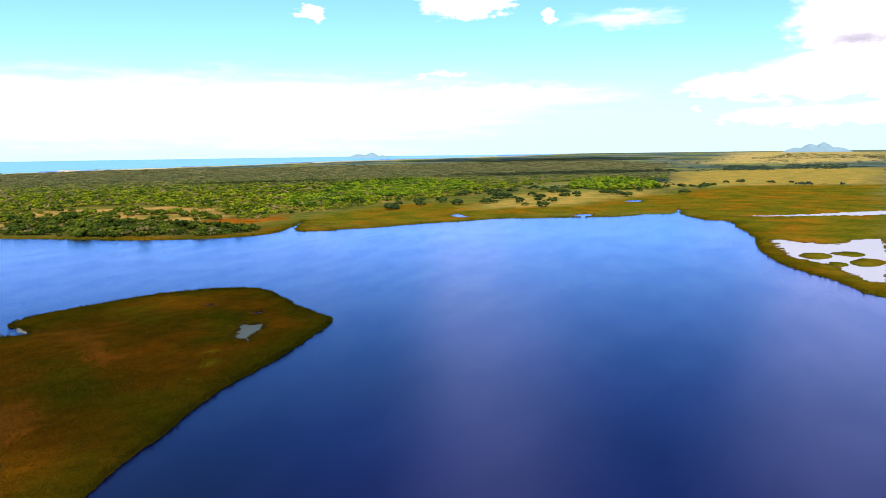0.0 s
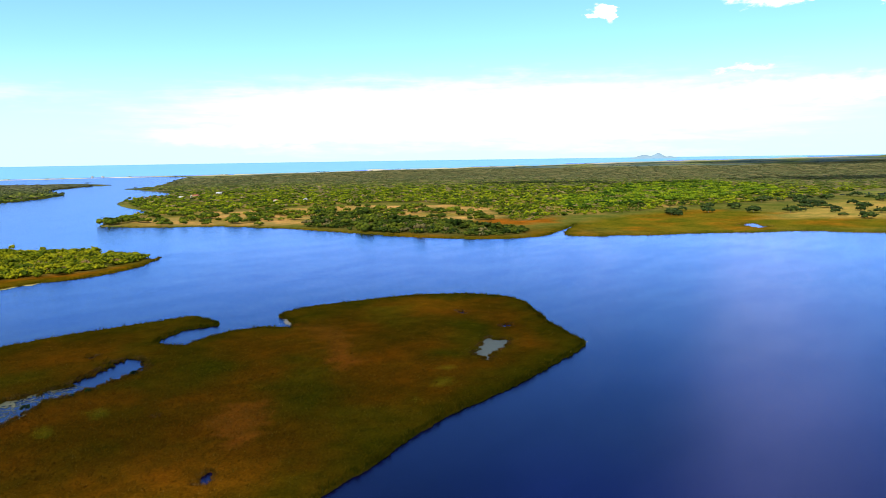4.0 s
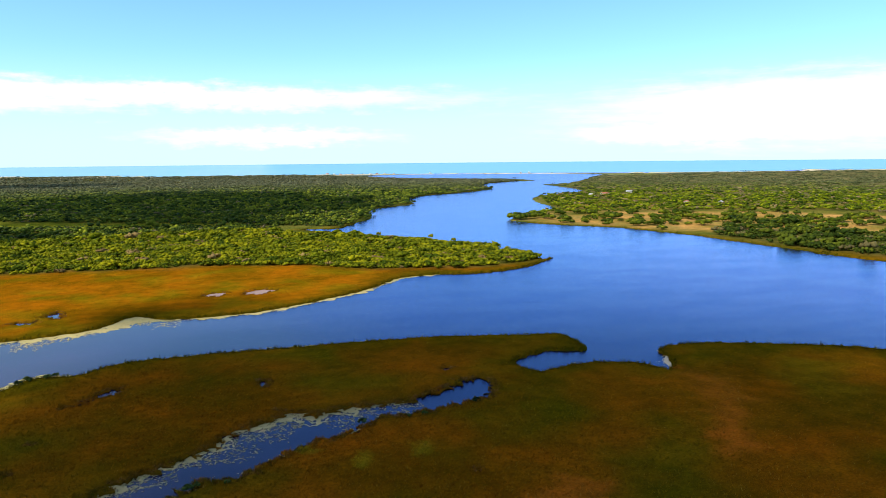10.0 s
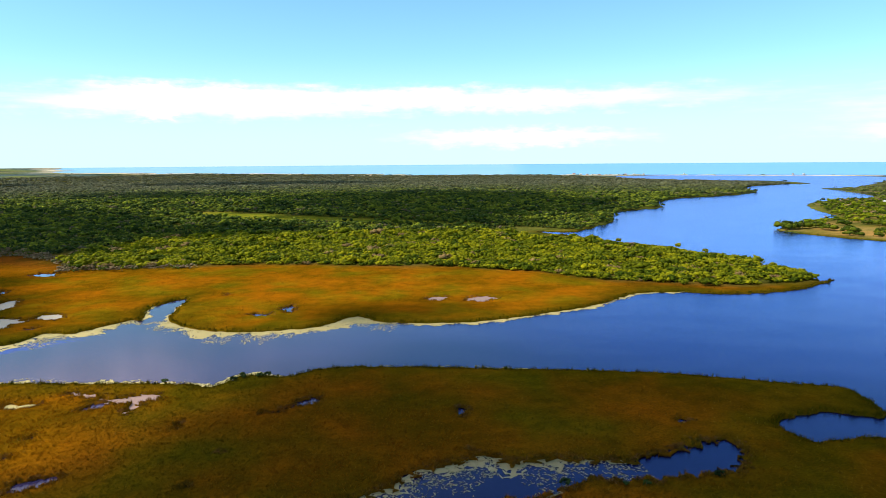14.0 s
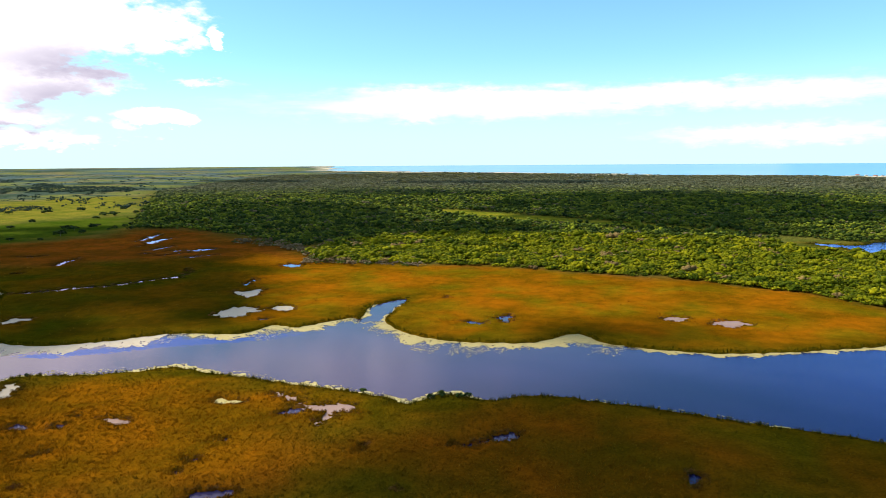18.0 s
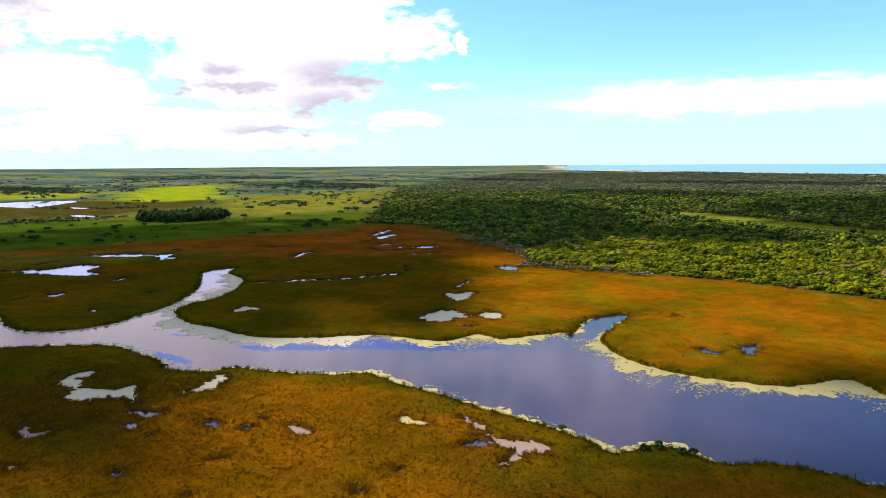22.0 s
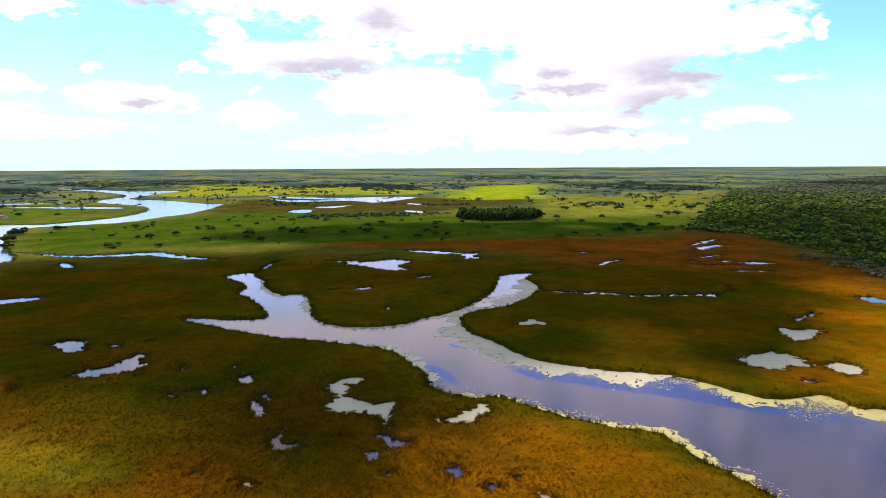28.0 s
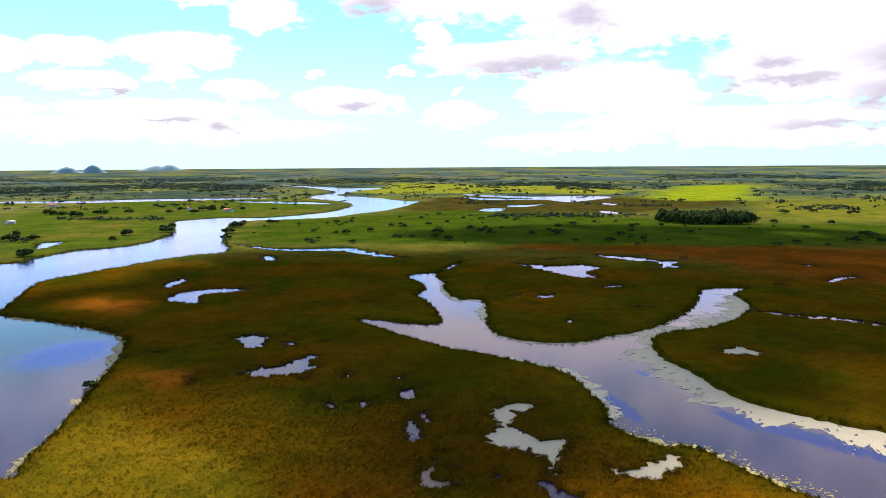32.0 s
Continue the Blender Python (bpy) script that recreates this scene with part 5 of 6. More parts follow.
def sandy(q, rng):
    gap = 0.7 * ripple(q[:, 0], q[:, 1], 110.0, 0.7) + 0.6 * ripple(q[:, 0], q[:, 1], 38.0, 1.7) + 0.5 * ripple(q[:, 0], q[:, 1], 16.0, 0.3)
    r = reach(q[:, :2])
    open_sand = inside(q[:, :2], np.array(SAND))
    share = np.clip(0.42 - 0.8 * gap + 0.14 * ((r > 850) & (r < 1250)), 0.05, 0.62)
    return rng.uniform(size=len(q)) < np.where(open_sand, np.clip(0.5 - 0.8 * gap, 0.12, 0.7), share)


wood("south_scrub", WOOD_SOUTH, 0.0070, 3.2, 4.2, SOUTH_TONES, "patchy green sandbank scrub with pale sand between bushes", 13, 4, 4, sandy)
BELT_TONES = (((0.018, 0.042, 0.003), (0.070, 0.112, 0.004), (0.165, 0.20, 0.006)), (0.12, 0.10, 0.03), 0.04)
wood("green_belt", GREEN_BELT, 0.0082, 4.5, 6.0, BELT_TONES, "dense bright green woodland belt beside dry pasture", 23, 5, 9)
wood("bright_grove", BRIGHT_GROVE, 0.0085, 4.5, 6.5, BELT_TONES, "bright green grove at the edge of dry pasture", 18, 6, 6, None, 1e9, False, 1.3)
wood("shore_thicket", SHORE_THICKET, 0.0085, 5.0, 5.5, SHADE_TONES, "dark green thicket along the lagoon shore", 14, 8, 10, lambda q, rng: rng.uniform(size=len(q)) < 0.5 - 0.75 * ripple(q[:, 0], q[:, 1], 60.0, 0.2), 1e9, False, 1.15)


wood("dry_scrub", DRY_FRINGE, 0.006, 3.2, 2.4, DRY_TONES, "grey-brown leafless scrub along the forest edge", 16, 4, 16, lambda q, rng: rng.uniform(size=len(q)) < 0.45)


def far_scrub(leaves):
    """Hedges, belts and loose clumps over the far fields."""
    rng = np.random.default_rng(15)
    rows = [seeds_in(rng, belt, 0.009, 4.0) for belt in FAR_BELTS]
    ring = [(MIDDLE[0] + 4700 * math.cos(a), MIDDLE[1] + 4700 * math.sin(a)) for a in np.linspace(0, 6.2, 60)]
    q = seeds_in(rng, ring, 0.0105, 8.0)
    q = q[(reach(q[:, :2]) > 1150) & (reach(q[:, :2]) < 3900)]
    for loop in (WOOD_NORTH, WOOD_SOUTH, FIELD_BRIGHT, DRY_FIELD, SOUTH_MARSH):
        q = q[~inside(q[:, :2], np.array(loop))]
    r = reach(q[:, :2])
    along = ripple(q[:, 0] * 0.5 + q[:, 1] * 0.2, q[:, 1] * 0.5, 240.0, 0.4) + 0.5 * ripple(q[:, 0], q[:, 1], 90.0, 1.9)
    hedge = np.abs(ripple(q[:, 0] * 0.6 + q[:, 1] * 0.3, q[:, 1] * 0.7, 330.0, 0.9) - 0.02) < 0.035
    q = q[(along > 0.72 - (r - 1000) / 12000) | hedge | (rng.uniform(size=len(q)) < 0.012)]
    q = np.concatenate(rows + [q])
    q = q[dry(q[:, :2])]
    radius = 0.46 * q[:, 2] * rng.uniform(0.4, 1.15, len(q))
    h = np.clip(radius, 1.6, 7.0) * rng.uniform(0.7, 1.3, len(q)) * np.clip(1.2 - reach(q[:, :2]) / 4000, 0.3, 1.0)
    xyz = np.column_stack([q[:, :2], ground_z(q[:, 0], q[:, 1]) - 0.2 * h])
    shapes = [crown_shape(rng, 3, 2, 0.2, False) for _ in range(6)]
    tagged(scatter_mesh("far_tree_belts", shapes, xyz, np.column_stack([radius, radius, h * 1.2]), rng, leaves, None, True), "dark tree belts and hedges across the far farmland", "woodland", kind="stuff")


# leaves of the far belts are tinted blue to stand for haze
far_scrub(leaf_material("hazed_far_leaves", rgb(0.016, 0.032, 0.024), rgb(0.032, 0.054, 0.038), rgb(0.06, 0.08, 0.045), rgb(0.08, 0.07, 0.03)))


# ---- reeds ----
def tuft_shape(rng, blades, spread, wide):
    verts, faces = [], []
    for n in range(blades):
        a, d = rng.uniform(0, 6.28), spread * math.sqrt(rng.uniform())
        base = np.array((d * math.cos(a), d * math.sin(a), -0.1))
        turn = rng.uniform(0, 6.28)
        side = np.array((math.cos(turn), math.sin(turn), 0)) * wide * rng.uniform(0.6, 1.2)
        tip = base + np.array((rng.normal(0, 0.28), rng.normal(0, 0.28), rng.uniform(0.6, 1.1)))
        verts += [base - side, base + side, tip]
        faces.append((3 * n, 3 * n + 1, 3 * n + 2))
    return np.array(verts), np.array(faces)


def reed_bed():
    rng = np.random.default_rng(21)
    edge = []
    for loop in WATERS:
        q = loop[reach(loop) < 760]
        if len(q) < 3:
            continue
        nxt = np.roll(loop, -1, 0)[reach(loop) < 760]
        way = nxt - q
        size = np.maximum(np.hypot(*way.T), 1e-6)[:, None]
        side = np.column_stack([-way[:, 1], way[:, 0]]) / size
        for back in (0.2, 0.6, 1.1, 1.8) if len(loop) > 400 else (0.2, 0.6, 1.2):
            for sign in (1, -1):
                spot = q + side * sign * back + rng.normal(0, 0.28, q.shape)
                rim = np.full(len(q), float(loop is WATERS[6] or len(loop) < 400))
                edge.append(np.column_stack([spot, rim]))
    edge = np.concatenate(edge)
    edge = edge[dry(edge[:, :2])]
    # clumps along the bank, with gaps between
    edge = edge[ripple(edge[:, 0], edge[:, 1], 6.0, 0.2) + 0.7 * ripple(edge[:, 0], edge[:, 1], 2.3, 1.2) > -0.35]
    for loop in (WOOD_CAPE, WOOD_NORTH, WOOD_SOUTH, SHORE_THICKET, SAND):
        edge = edge[~inside(edge[:, :2], np.array(loop))]
    n = 44000
    a, d = rng.uniform(0, 6.2832, n), 60 + 420 * rng.uniform(0, 1, n) ** 0.72
    field = np.stack([20 + d * np.cos(a), 120 + d * np.sin(a)], 1)
    # thicker where the flight passes
    line = np.array(((125, 135), (150, 175), (75, 200), (20, 235), (-50, 222), (-95, 195), (-140, 180), (-145, 115)), float)
    spot = line[rng.integers(0, len(line), 62000)] + rng.normal(0, 38.0, (62000, 2))
    field = np.concatenate([field, spot])
    field = field[dry(field)]
    for loop in (WOOD_CAPE, WOOD_NORTH, WOOD_SOUTH, MEADOW):
        field = field[~inside(field, np.array(loop))]
    field = field[~((field[:, 1] < -60) | ((field[:, 0] < -100) & (field[:, 1] < 20)))]
    shapes = [tuft_shape(rng, 6, 0.5, 0.075) for _ in range(6)]
    rim, edge = edge[:, 2], edge[:, :2]
    for name, q, low, high, label in (("shore_reeds", edge, 0.9, 1.7, "tall dark green reeds fringing channels and ponds"), ("sedge_tufts", field, 0.45, 0.95, "brown and gold sedge tufts over the marsh")):
        tone = cover_of(q) * rng.uniform(1.1, 1.5, (len(q), 1))
        if name == "shore_reeds":
            tone = tone * np.array((0.50, 0.68, 0.68))
            # dead brown reeds round the ponds and along the creek
            dead = (rim * np.clip(0.55 + 0.8 * ripple(q[:, 0], q[:, 1], 11.0, 2.4), 0, 1))[:, None]
            tone = tone * (1 - dead) + np.array((0.175, 0.078, 0.026)) * dead * rng.uniform(0.5, 1.5, (len(q), 1))
        h = rng.uniform(low, high, len(q))
        if name == "shore_reeds":
            h *= (1 - 0.52 * rim) * np.clip(1 + 0.45 * ripple(q[:, 0], q[:, 1], 8.0, 1.6), 0.6, 1.5)
        w = rng.uniform(0.9, 1.4, len(q)) * np.clip(reach(q) / 330, 0.8, 1.6)
        xyz = np.column_stack([q, ground_z(q[:, 0], q[:, 1]) - (0.25 if name == "shore_reeds" else 0.05)])
        tagged(scatter_mesh(name, shapes, xyz, np.column_stack([w, w, h]), rng, REEDS, tone), label, "reeds", kind="stuff")


reed_bed()


# ---- floating mats of water plants ----
def mat_material(name, light, dull):
    m, k = material(name)
    p = place(k)
    n, pick = k.noise(p, 0.5, 4, 0.65), k.add("ShaderNodeNewGeometry").outputs["Random Per Island"]
    color = k.mix(k.math("ADD", k.math("MULTIPLY", n, 0.6), k.math("MULTIPLY", pick, 0.5)), dull, light)
    surface(k, color, 0.6, k.noise(p, 3.0, 3), 0.25, 0.06, 0.15)
    return m


MAT_CREAM = mat_material("floating_plants", rgb(0.47, 0.375, 0.135), rgb(0.30, 0.235, 0.085))
MAT_GREY = mat_material("floating_scum", rgb(0.56, 0.46, 0.32), rgb(0.39, 0.31, 0.20))
MAT_PINK = mat_material("rusty_film", rgb(0.31, 0.20, 0.155), rgb(0.23, 0.145, 0.11))


def pad_shape(rng, corners=5):
    a = np.sort(rng.uniform(0, 6.28, corners))
    d = rng.uniform(0.55, 1.1, corners)
    rim = np.column_stack([d * np.cos(a), d * np.sin(a) * 0.6, np.zeros(corners)])
    verts = np.concatenate([rim, rim * 1.02 - np.array((0, 0, 1.0)), [[0, 0, 0.2]]])
    i = np.arange(corners)
    j = (i + 1) % corners
    top = np.column_stack([i, j, np.full(corners, 2 * corners)])
    wall = np.concatenate([np.column_stack([i + corners, j + corners, j]), np.column_stack([i + corners, j, i])])
    return verts, np.concatenate([top, wall])


def floating(name, bands, fills, m, label, seed):
    """Mats along banks (points of the plan, width, count a metre) and in ponds (number, count a square metre)."""
    rng = np.random.default_rng(seed)
    got = []
    for line, wide, many in bands:
        line = np.asarray(line, float)
        for a, b in zip(line[:-1], line[1:]):
            way = b - a
            size = np.linalg.norm(way)
            side = np.array((-way[1], way[0])) / size
            wet = inside([(a + b) / 2 + side * 2.5], WATERS[0])[0] or inside([(a + b) / 2 + side * 2.5], WATERS[1])[0] or inside([(a + b) / 2 + side * 2.5], WATERS[6])[0]
            side = side if wet else -side
            n = int(2.6 * size * wide * many)
            u = rng.uniform(size=n)[:, None]
            q = a + way * u
            room = wide * np.clip(0.75 + 0.65 * ripple(q[:, 0], q[:, 1], 41.0, 0.8) + 0.3 * ripple(q[:, 0], q[:, 1], 9.0, 1.8), 0.12, 1.6)
            off = room * rng.uniform(0, 1, n) ** 1.4 - 1.0
            q = q + side * off[:, None] + rng.normal(0, 0.4, (n, 2))
            q = q[inside(q, WATERS[0]) | inside(q, WATERS[1]) | inside(q, WATERS[6])]
            tear = ripple(q[:, 0], q[:, 1], 7.0, 2.8) + 0.6 * ripple(q[:, 0], q[:, 1], 2.6, 0.3)
            got.append(q[tear > -0.4])
    for number, many in fills:
        loop = WATERS[2 + number]
        low, high = loop.min(0), loop.max(0)
        q = rng.uniform(low, high, (int(np.prod(high - low) * many), 2))
        q = q[inside(q, loop)]
        got.append(q[ripple(q[:, 0], q[:, 1], 14.0, 0.9) > -0.45])
    q = np.concatenate(got)
    size = rng.uniform(0.22, 0.85, len(q)) * np.clip(reach(q) / 300, 0.9, 1.6)
    xyz = np.column_stack([q, rng.uniform(0.03, 0.06, len(q))])
    tagged(scatter_mesh(name, [pad_shape(rng, 4) for _ in range(6)], xyz, np.column_stack([size, size, np.full(len(q), 0.05)]), rng, m), label, "water plants", kind="stuff")


def carpet(name, bands, m, label, seed, torn=0.0):
    """Closed carpets of floating plants: strips from the bank out to a torn edge that dips under water."""
    rng = np.random.default_rng(seed)
    verts, faces = [], []
    for line, wide in bands:
        line = np.asarray(line, float)
        cut = [a + (b - a) * u for a, b in zip(line[:-1], line[1:]) for u in np.arange(0, 1, 0.7 / max(np.linalg.norm(b - a), 0.7))]
        q = np.array(cut)
        way = np.gradient(q, axis=0)
        for _ in range(10):
            way[1:-1] = (way[:-2] + way[1:-1] + way[2:]) / 3
        side = np.column_stack([-way[:, 1], way[:, 0]]) / np.maximum(np.hypot(*way.T), 1e-6)[:, None]
        middle = len(q) // 2
        probe = q[::5] + side[::5] * 3.0
        if (inside(probe, WATERS[0]) | inside(probe, WATERS[1]) | inside(probe, WATERS[6])).mean() < 0.5:
            side = -side
        room = wide * np.clip(0.62 + 0.6 * ripple(q[:, 0], q[:, 1], 37.0, 0.8) + 0.30 * ripple(q[:, 0], q[:, 1], 8.0, 1.8), 0.04, 1.5) + rng.uniform(-0.5, 0.5, len(q))
        room *= np.clip(np.minimum(np.arange(len(q)), len(q) - 1 - np.arange(len(q))) / 12.0, 0.05, 1)
        steps, n0 = 6 if wide < 5 else 13, len(verts)
        for i in range(len(q)):
            for j in range(steps):
                u = j / (steps - 1)
                spot = q[i] + side[i] * (room[i] * u - 1.2) + rng.normal(0, 0.16, 2)
                verts.append((*spot, 0.05 + rng.uniform(-0.012, 0.012) if j < steps - 1 else -0.06))
        for i in range(len(q) - 1):
            for j in range(steps - 1):
                a, b = n0 + i * steps + j, n0 + (i + 1) * steps + j
                tear = 0.8 * ripple(verts[a][0], verts[a][1], 6.5, 2.8) + 0.6 * ripple(verts[a][0], verts[a][1], 2.3, 0.3) + rng.uniform(-0.45, 0.45)
                if tear > torn - 1.25 + 0.95 * (j / (steps - 2)) ** 1.5:
                    faces += [(a, b, b + 1), (a, b + 1, a + 1)]
    me = mesh_of(name, verts, faces)
    me.materials.append(m)
    tagged(new(name, me), label, "water plants", kind="stuff")


carpet("floating_plant_carpet", ((CHANNEL_NORTH[1:8], 17), (CHANNEL_NORTH[14:24], 15), (CHANNEL_NORTH[7:11], 5), (CHANNEL_NORTH[12:16], 4), (CHANNEL_NORTH[23:33], 6), (CHANNEL_SOUTH[0:15], 6.5), (MARSH_NORTH[29:34], 3)), MAT_CREAM, "cream-yellow carpet of floating plants hugging the banks", 36)
carpet("floating_scum_carpet", ((CHANNEL_FORKS[18:25], 6), (CHANNEL_FORKS[28:36] + CHANNEL_NORTH[0:2], 16), (CHANNEL_SOUTH[14:20], 7), (CHANNEL_FORKS[14:19], 6), (MARSH_NORTH[16:19], 4), (MARSH_NORTH[13:16], 4)), MAT_GREY, "grey-white carpet of floating scum on still marsh water", 37)
MAT_OLIVE = mat_material("olive_scum", rgb(0.24, 0.19, 0.09), rgb(0.14, 0.11, 0.05))
MAT_STRAW = mat_material("straw_scum", rgb(0.34, 0.28, 0.13), rgb(0.20, 0.16, 0.07))
carpet("creek_scum_carpet", ((PONDS[4][0:12], 9), (PONDS[4][18:26], 2.5)), MAT_STRAW, "straw-coloured carpet of floating plants in a marsh creek", 39, 0.5)
floating("creek_plant_flecks", ((PONDS[4][0:12], 12, 1.2), (PONDS[4][17:26], 4, 0.8)), (), MAT_STRAW, "straw-coloured flecks of floating plants on a marsh creek", 40)
carpet("bay_scum_carpet", ((RIVER_EAST[0:12], 5),), MAT_OLIVE, "yellowish-grey strip of floating scum along the bay shore", 38)


def film(numbers, m, label):
    """A closed sheet over a whole pond, tucked under its banks: a skin of plants, or a painted reflection."""
    for number in numbers:
        loop = WATERS[2 + number]
        low, high = loop.min(0) - 2, loop.max(0) + 2
        cell = max(0.8, float((high - low).max()) / 60)
        nx, ny = (int(math.ceil(c)) for c in (high - low) / cell)
        i, j = np.meshgrid(np.arange(nx + 1), np.arange(ny + 1), indexing="ij")
        flat = np.column_stack([low[0] + cell * i.ravel(), low[1] + cell * j.ravel()])
        verts = np.column_stack([flat, 0.045 + 0.012 * ripple(flat[:, 0], flat[:, 1], 2.0)])
        i, j = np.meshgrid(np.arange(nx), np.arange(ny), indexing="ij")
        a = (i * (ny + 1) + j).ravel()
        faces = np.column_stack([a, a + ny + 1, a + ny + 2, a + 1])
        faces = faces[depth_in(flat[faces].mean(1), loop[::3]) > -1.2 * cell]
        used = np.unique(faces)
        index = np.zeros(len(verts), int)
        index[used] = np.arange(len(used))
        me = mesh_of("pond_film", verts[used], index[faces])
        me.materials.append(m)
        tagged(new("pond_film", me), label, "water plants", "films on the marsh ponds")


film((0,), mat_material("dull_film", rgb(0.22, 0.21, 0.15), rgb(0.15, 0.14, 0.10)), "dull grey skin of algae covering the island pond")
film((13, 16, 48, 49, 51), MAT_GREY, "cream-grey skin of floating plants covering a pond")
# pale lilac laid over two ponds in place of the cloud they mirror
film((68, 69), mat_material("cloud_reflection_sheet", rgb(0.42, 0.40, 0.46), rgb(0.34, 0.32, 0.38)), "pale lilac sheet over a marsh pond, painted cloud reflection")
film((8, 22), MAT_CREAM, "yellow-cream skin of floating plants covering a pond")
film((7, 9, 17, 56, 57), MAT_PINK, "rust-pink film of algae covering a small marsh pond")
floating("floating_plant_mats", ((CHANNEL_NORTH[2:8], 19, 0.9), (CHANNEL_NORTH[14:24], 17, 0.9), (CHANNEL_NORTH[23:31], 5, 0.8),
         (CHANNEL_SOUTH[1:14], 6.5, 0.8), (MARSH_NORTH[29:34], 4, 0.6)), (), MAT_CREAM, "cream-yellow mats of floating water plants along the banks", 31)
floating("floating_scum_mats", ((CHANNEL_FORKS[18:25], 6, 0.5), (CHANNEL_FORKS[28:36], 15, 0.6), (CHANNEL_NORTH[0:3], 14, 0.6), (CHANNEL_SOUTH[13:19], 6, 0.6), (CHANNEL_FORKS[14:18], 5, 0.5),
         (MARSH_NORTH[16:19], 4, 0.7), (MARSH_NORTH[13:16], 4, 0.7), (MARSH_NORTH[0:2], 4, 0.7)), ((19, 2.0),), MAT_GREY, "grey-white mats of floating scum on still marsh water", 32)



# ---- single trees ----
def part(name, verts, faces, m, parent, label="", smooth=False):
    me = mesh_of(name, verts, faces, smooth)
    me.materials.append(m)
    ob = new(name, me)
    ob.parent = parent
    if label:
        ob["label"] = label
    return ob


def tube(points, radii, sides=6):
    """A tapered, bent tube along points."""
    points = [np.array(p, float) for p in points]
    verts, faces = [], []
    for n, (p, r) in enumerate(zip(points, radii)):
        for i in range(sides):
            a = 6.2832 * i / sides
            verts.append(p + np.array((r * math.cos(a), r * math.sin(a), 0)))
    for n in range(len(points) - 1):
        for i in range(sides):
            j = (i + 1) % sides
            a, b, c, d = n * sides + i, n * sides + j, (n + 1) * sides + j, (n + 1) * sides + i
            faces += [(a, b, c), (a, c, d)]
    return np.array(verts), np.array(faces)


def make_tree(name, seed, height, wide, m, lumps, label, category, low=0.25):
    """A tree: tapered trunk, three bent limbs, a heaped crown of clumps and sprays."""
    rng = np.random.default_rng(seed)
    ob = new(name)
    tagged(ob, label, category)
    fork = height * rng.uniform(0.28, 0.4)
    lean = rng.normal(0, 0.06 * height, 2)
    part("trunk", *tube([(0, 0, -0.4), (lean[0] * 0.4, lean[1] * 0.4, fork * 0.5), (lean[0], lean[1], fork), (lean[0] * 1.1, lean[1] * 1.1, height * 0.75)],
                        [0.035 * height + 0.06, 0.028 * height, 0.022 * height, 0.006 * height]), BARK, ob)
    for n in range(3):
        a = 2.1 * n + rng.uniform(0, 0.9)
        out = wide * rng.uniform(0.4, 0.65)
        part("limb", *tube([(lean[0], lean[1], fork * rng.uniform(0.75, 1.0)), (lean[0] + out * 0.5 * math.cos(a), lean[1] + out * 0.5 * math.sin(a), height * 0.5),
                            (lean[0] + out * math.cos(a), lean[1] + out * math.sin(a), height * 0.72)], [0.016 * height, 0.011 * height, 0.004 * height], 5), BARK, ob)
    v, f = crown_shape(rng, lumps, lumps * 5, low)
    top = v[:, 2].max()
    part("crown", v * np.array((wide, wide, height / top)) + np.array((lean[0], lean[1], 0)), f, m, ob)
    return ob


def plant_trees(kinds, spots, group, seed, smallest=0.7, largest=1.3):
    """Copies of the tree kinds on the spots, each turned and sized."""
    rng = np.random.default_rng(seed)
    for n, (x, y) in enumerate(spots):
        kind = kinds[int(rng.integers(0, len(kinds)))]
        size = rng.uniform(smallest, largest)
        tree = copy_thing(kind, pose(x, y, float(ground_z(x, y)) - 0.05, 0, 0, rng.uniform(0, 360)) @ Matrix.Scale(size, 4))
        tree["group"] = group


def drop_thing(ob):
    for o in (*ob.children_recursive, ob):
        bpy.data.objects.remove(o)


LEAF_SAND = leaf_material("sand_tree_leaves", rgb(0.022, 0.040, 0.003), rgb(0.060, 0.080, 0.005), rgb(0.14, 0.15, 0.008), rgb(0.12, 0.09, 0.03))
cape_kinds = [make_tree("sand_cape_tree", 41 + n, 7.2, 5.4 + 0.8 * n, LEAF_SAND, 14, "low round-crowned green tree on pale shore sand", "tree", 0.2) for n in range(3)]
meadow_kinds = [make_tree("meadow_tree", 51 + n, 5.0, 3.6 + 0.8 * n, LEAF_FIELD, 12, "dark green spreading tree on open meadow grass", "tree", 0.3) for n in range(3)]
grove_kinds = [make_tree("grove_tree", 61 + n, 13.0, 4.4 + 0.4 * n, LEAF_FIELD, 16, "tall dark tree in a dense farm grove", "tree", 0.12) for n in range(3)]
bank_kinds = [make_tree("river_bank_tree", 71 + n, 5.8, 4.0 + 0.6 * n, LEAF_FIELD, 14, "bushy dark green tree beside the river", "tree", 0.12) for n in range(3)]
dry_kinds = [make_tree("savanna_tree", 81 + n, 7.5, 6.5 + 0.8 * n, LEAF_FIELD, 14, "broad dark tree on dry golden grass", "tree", 0.2) for n in range(3)]
plant_trees(cape_kinds, CAPE_TREES, "trees along the sandy cape", 1)
sand_rng = np.random.default_rng(17)
sand_spots = seeds_in(sand_rng, SAND, 0.03, 12.0)[:, :2]
sand_spots = sand_spots[dry(sand_spots) & (ripple(sand_spots[:, 0], sand_spots[:, 1], 70.0, 0.4) > -0.6)]
sand_rng.shuffle(sand_spots)
sand_spots = sand_spots[:130]
plant_trees(cape_kinds, [tuple(float(c) for c in s) for s in sand_spots], "trees along the sandy cape", 21, 0.5, 1.15)
plant_trees(meadow_kinds, MEADOW_TREES, "trees on the meadow", 2, 0.55, 1.15)
meadow_rng = np.random.default_rng(29)
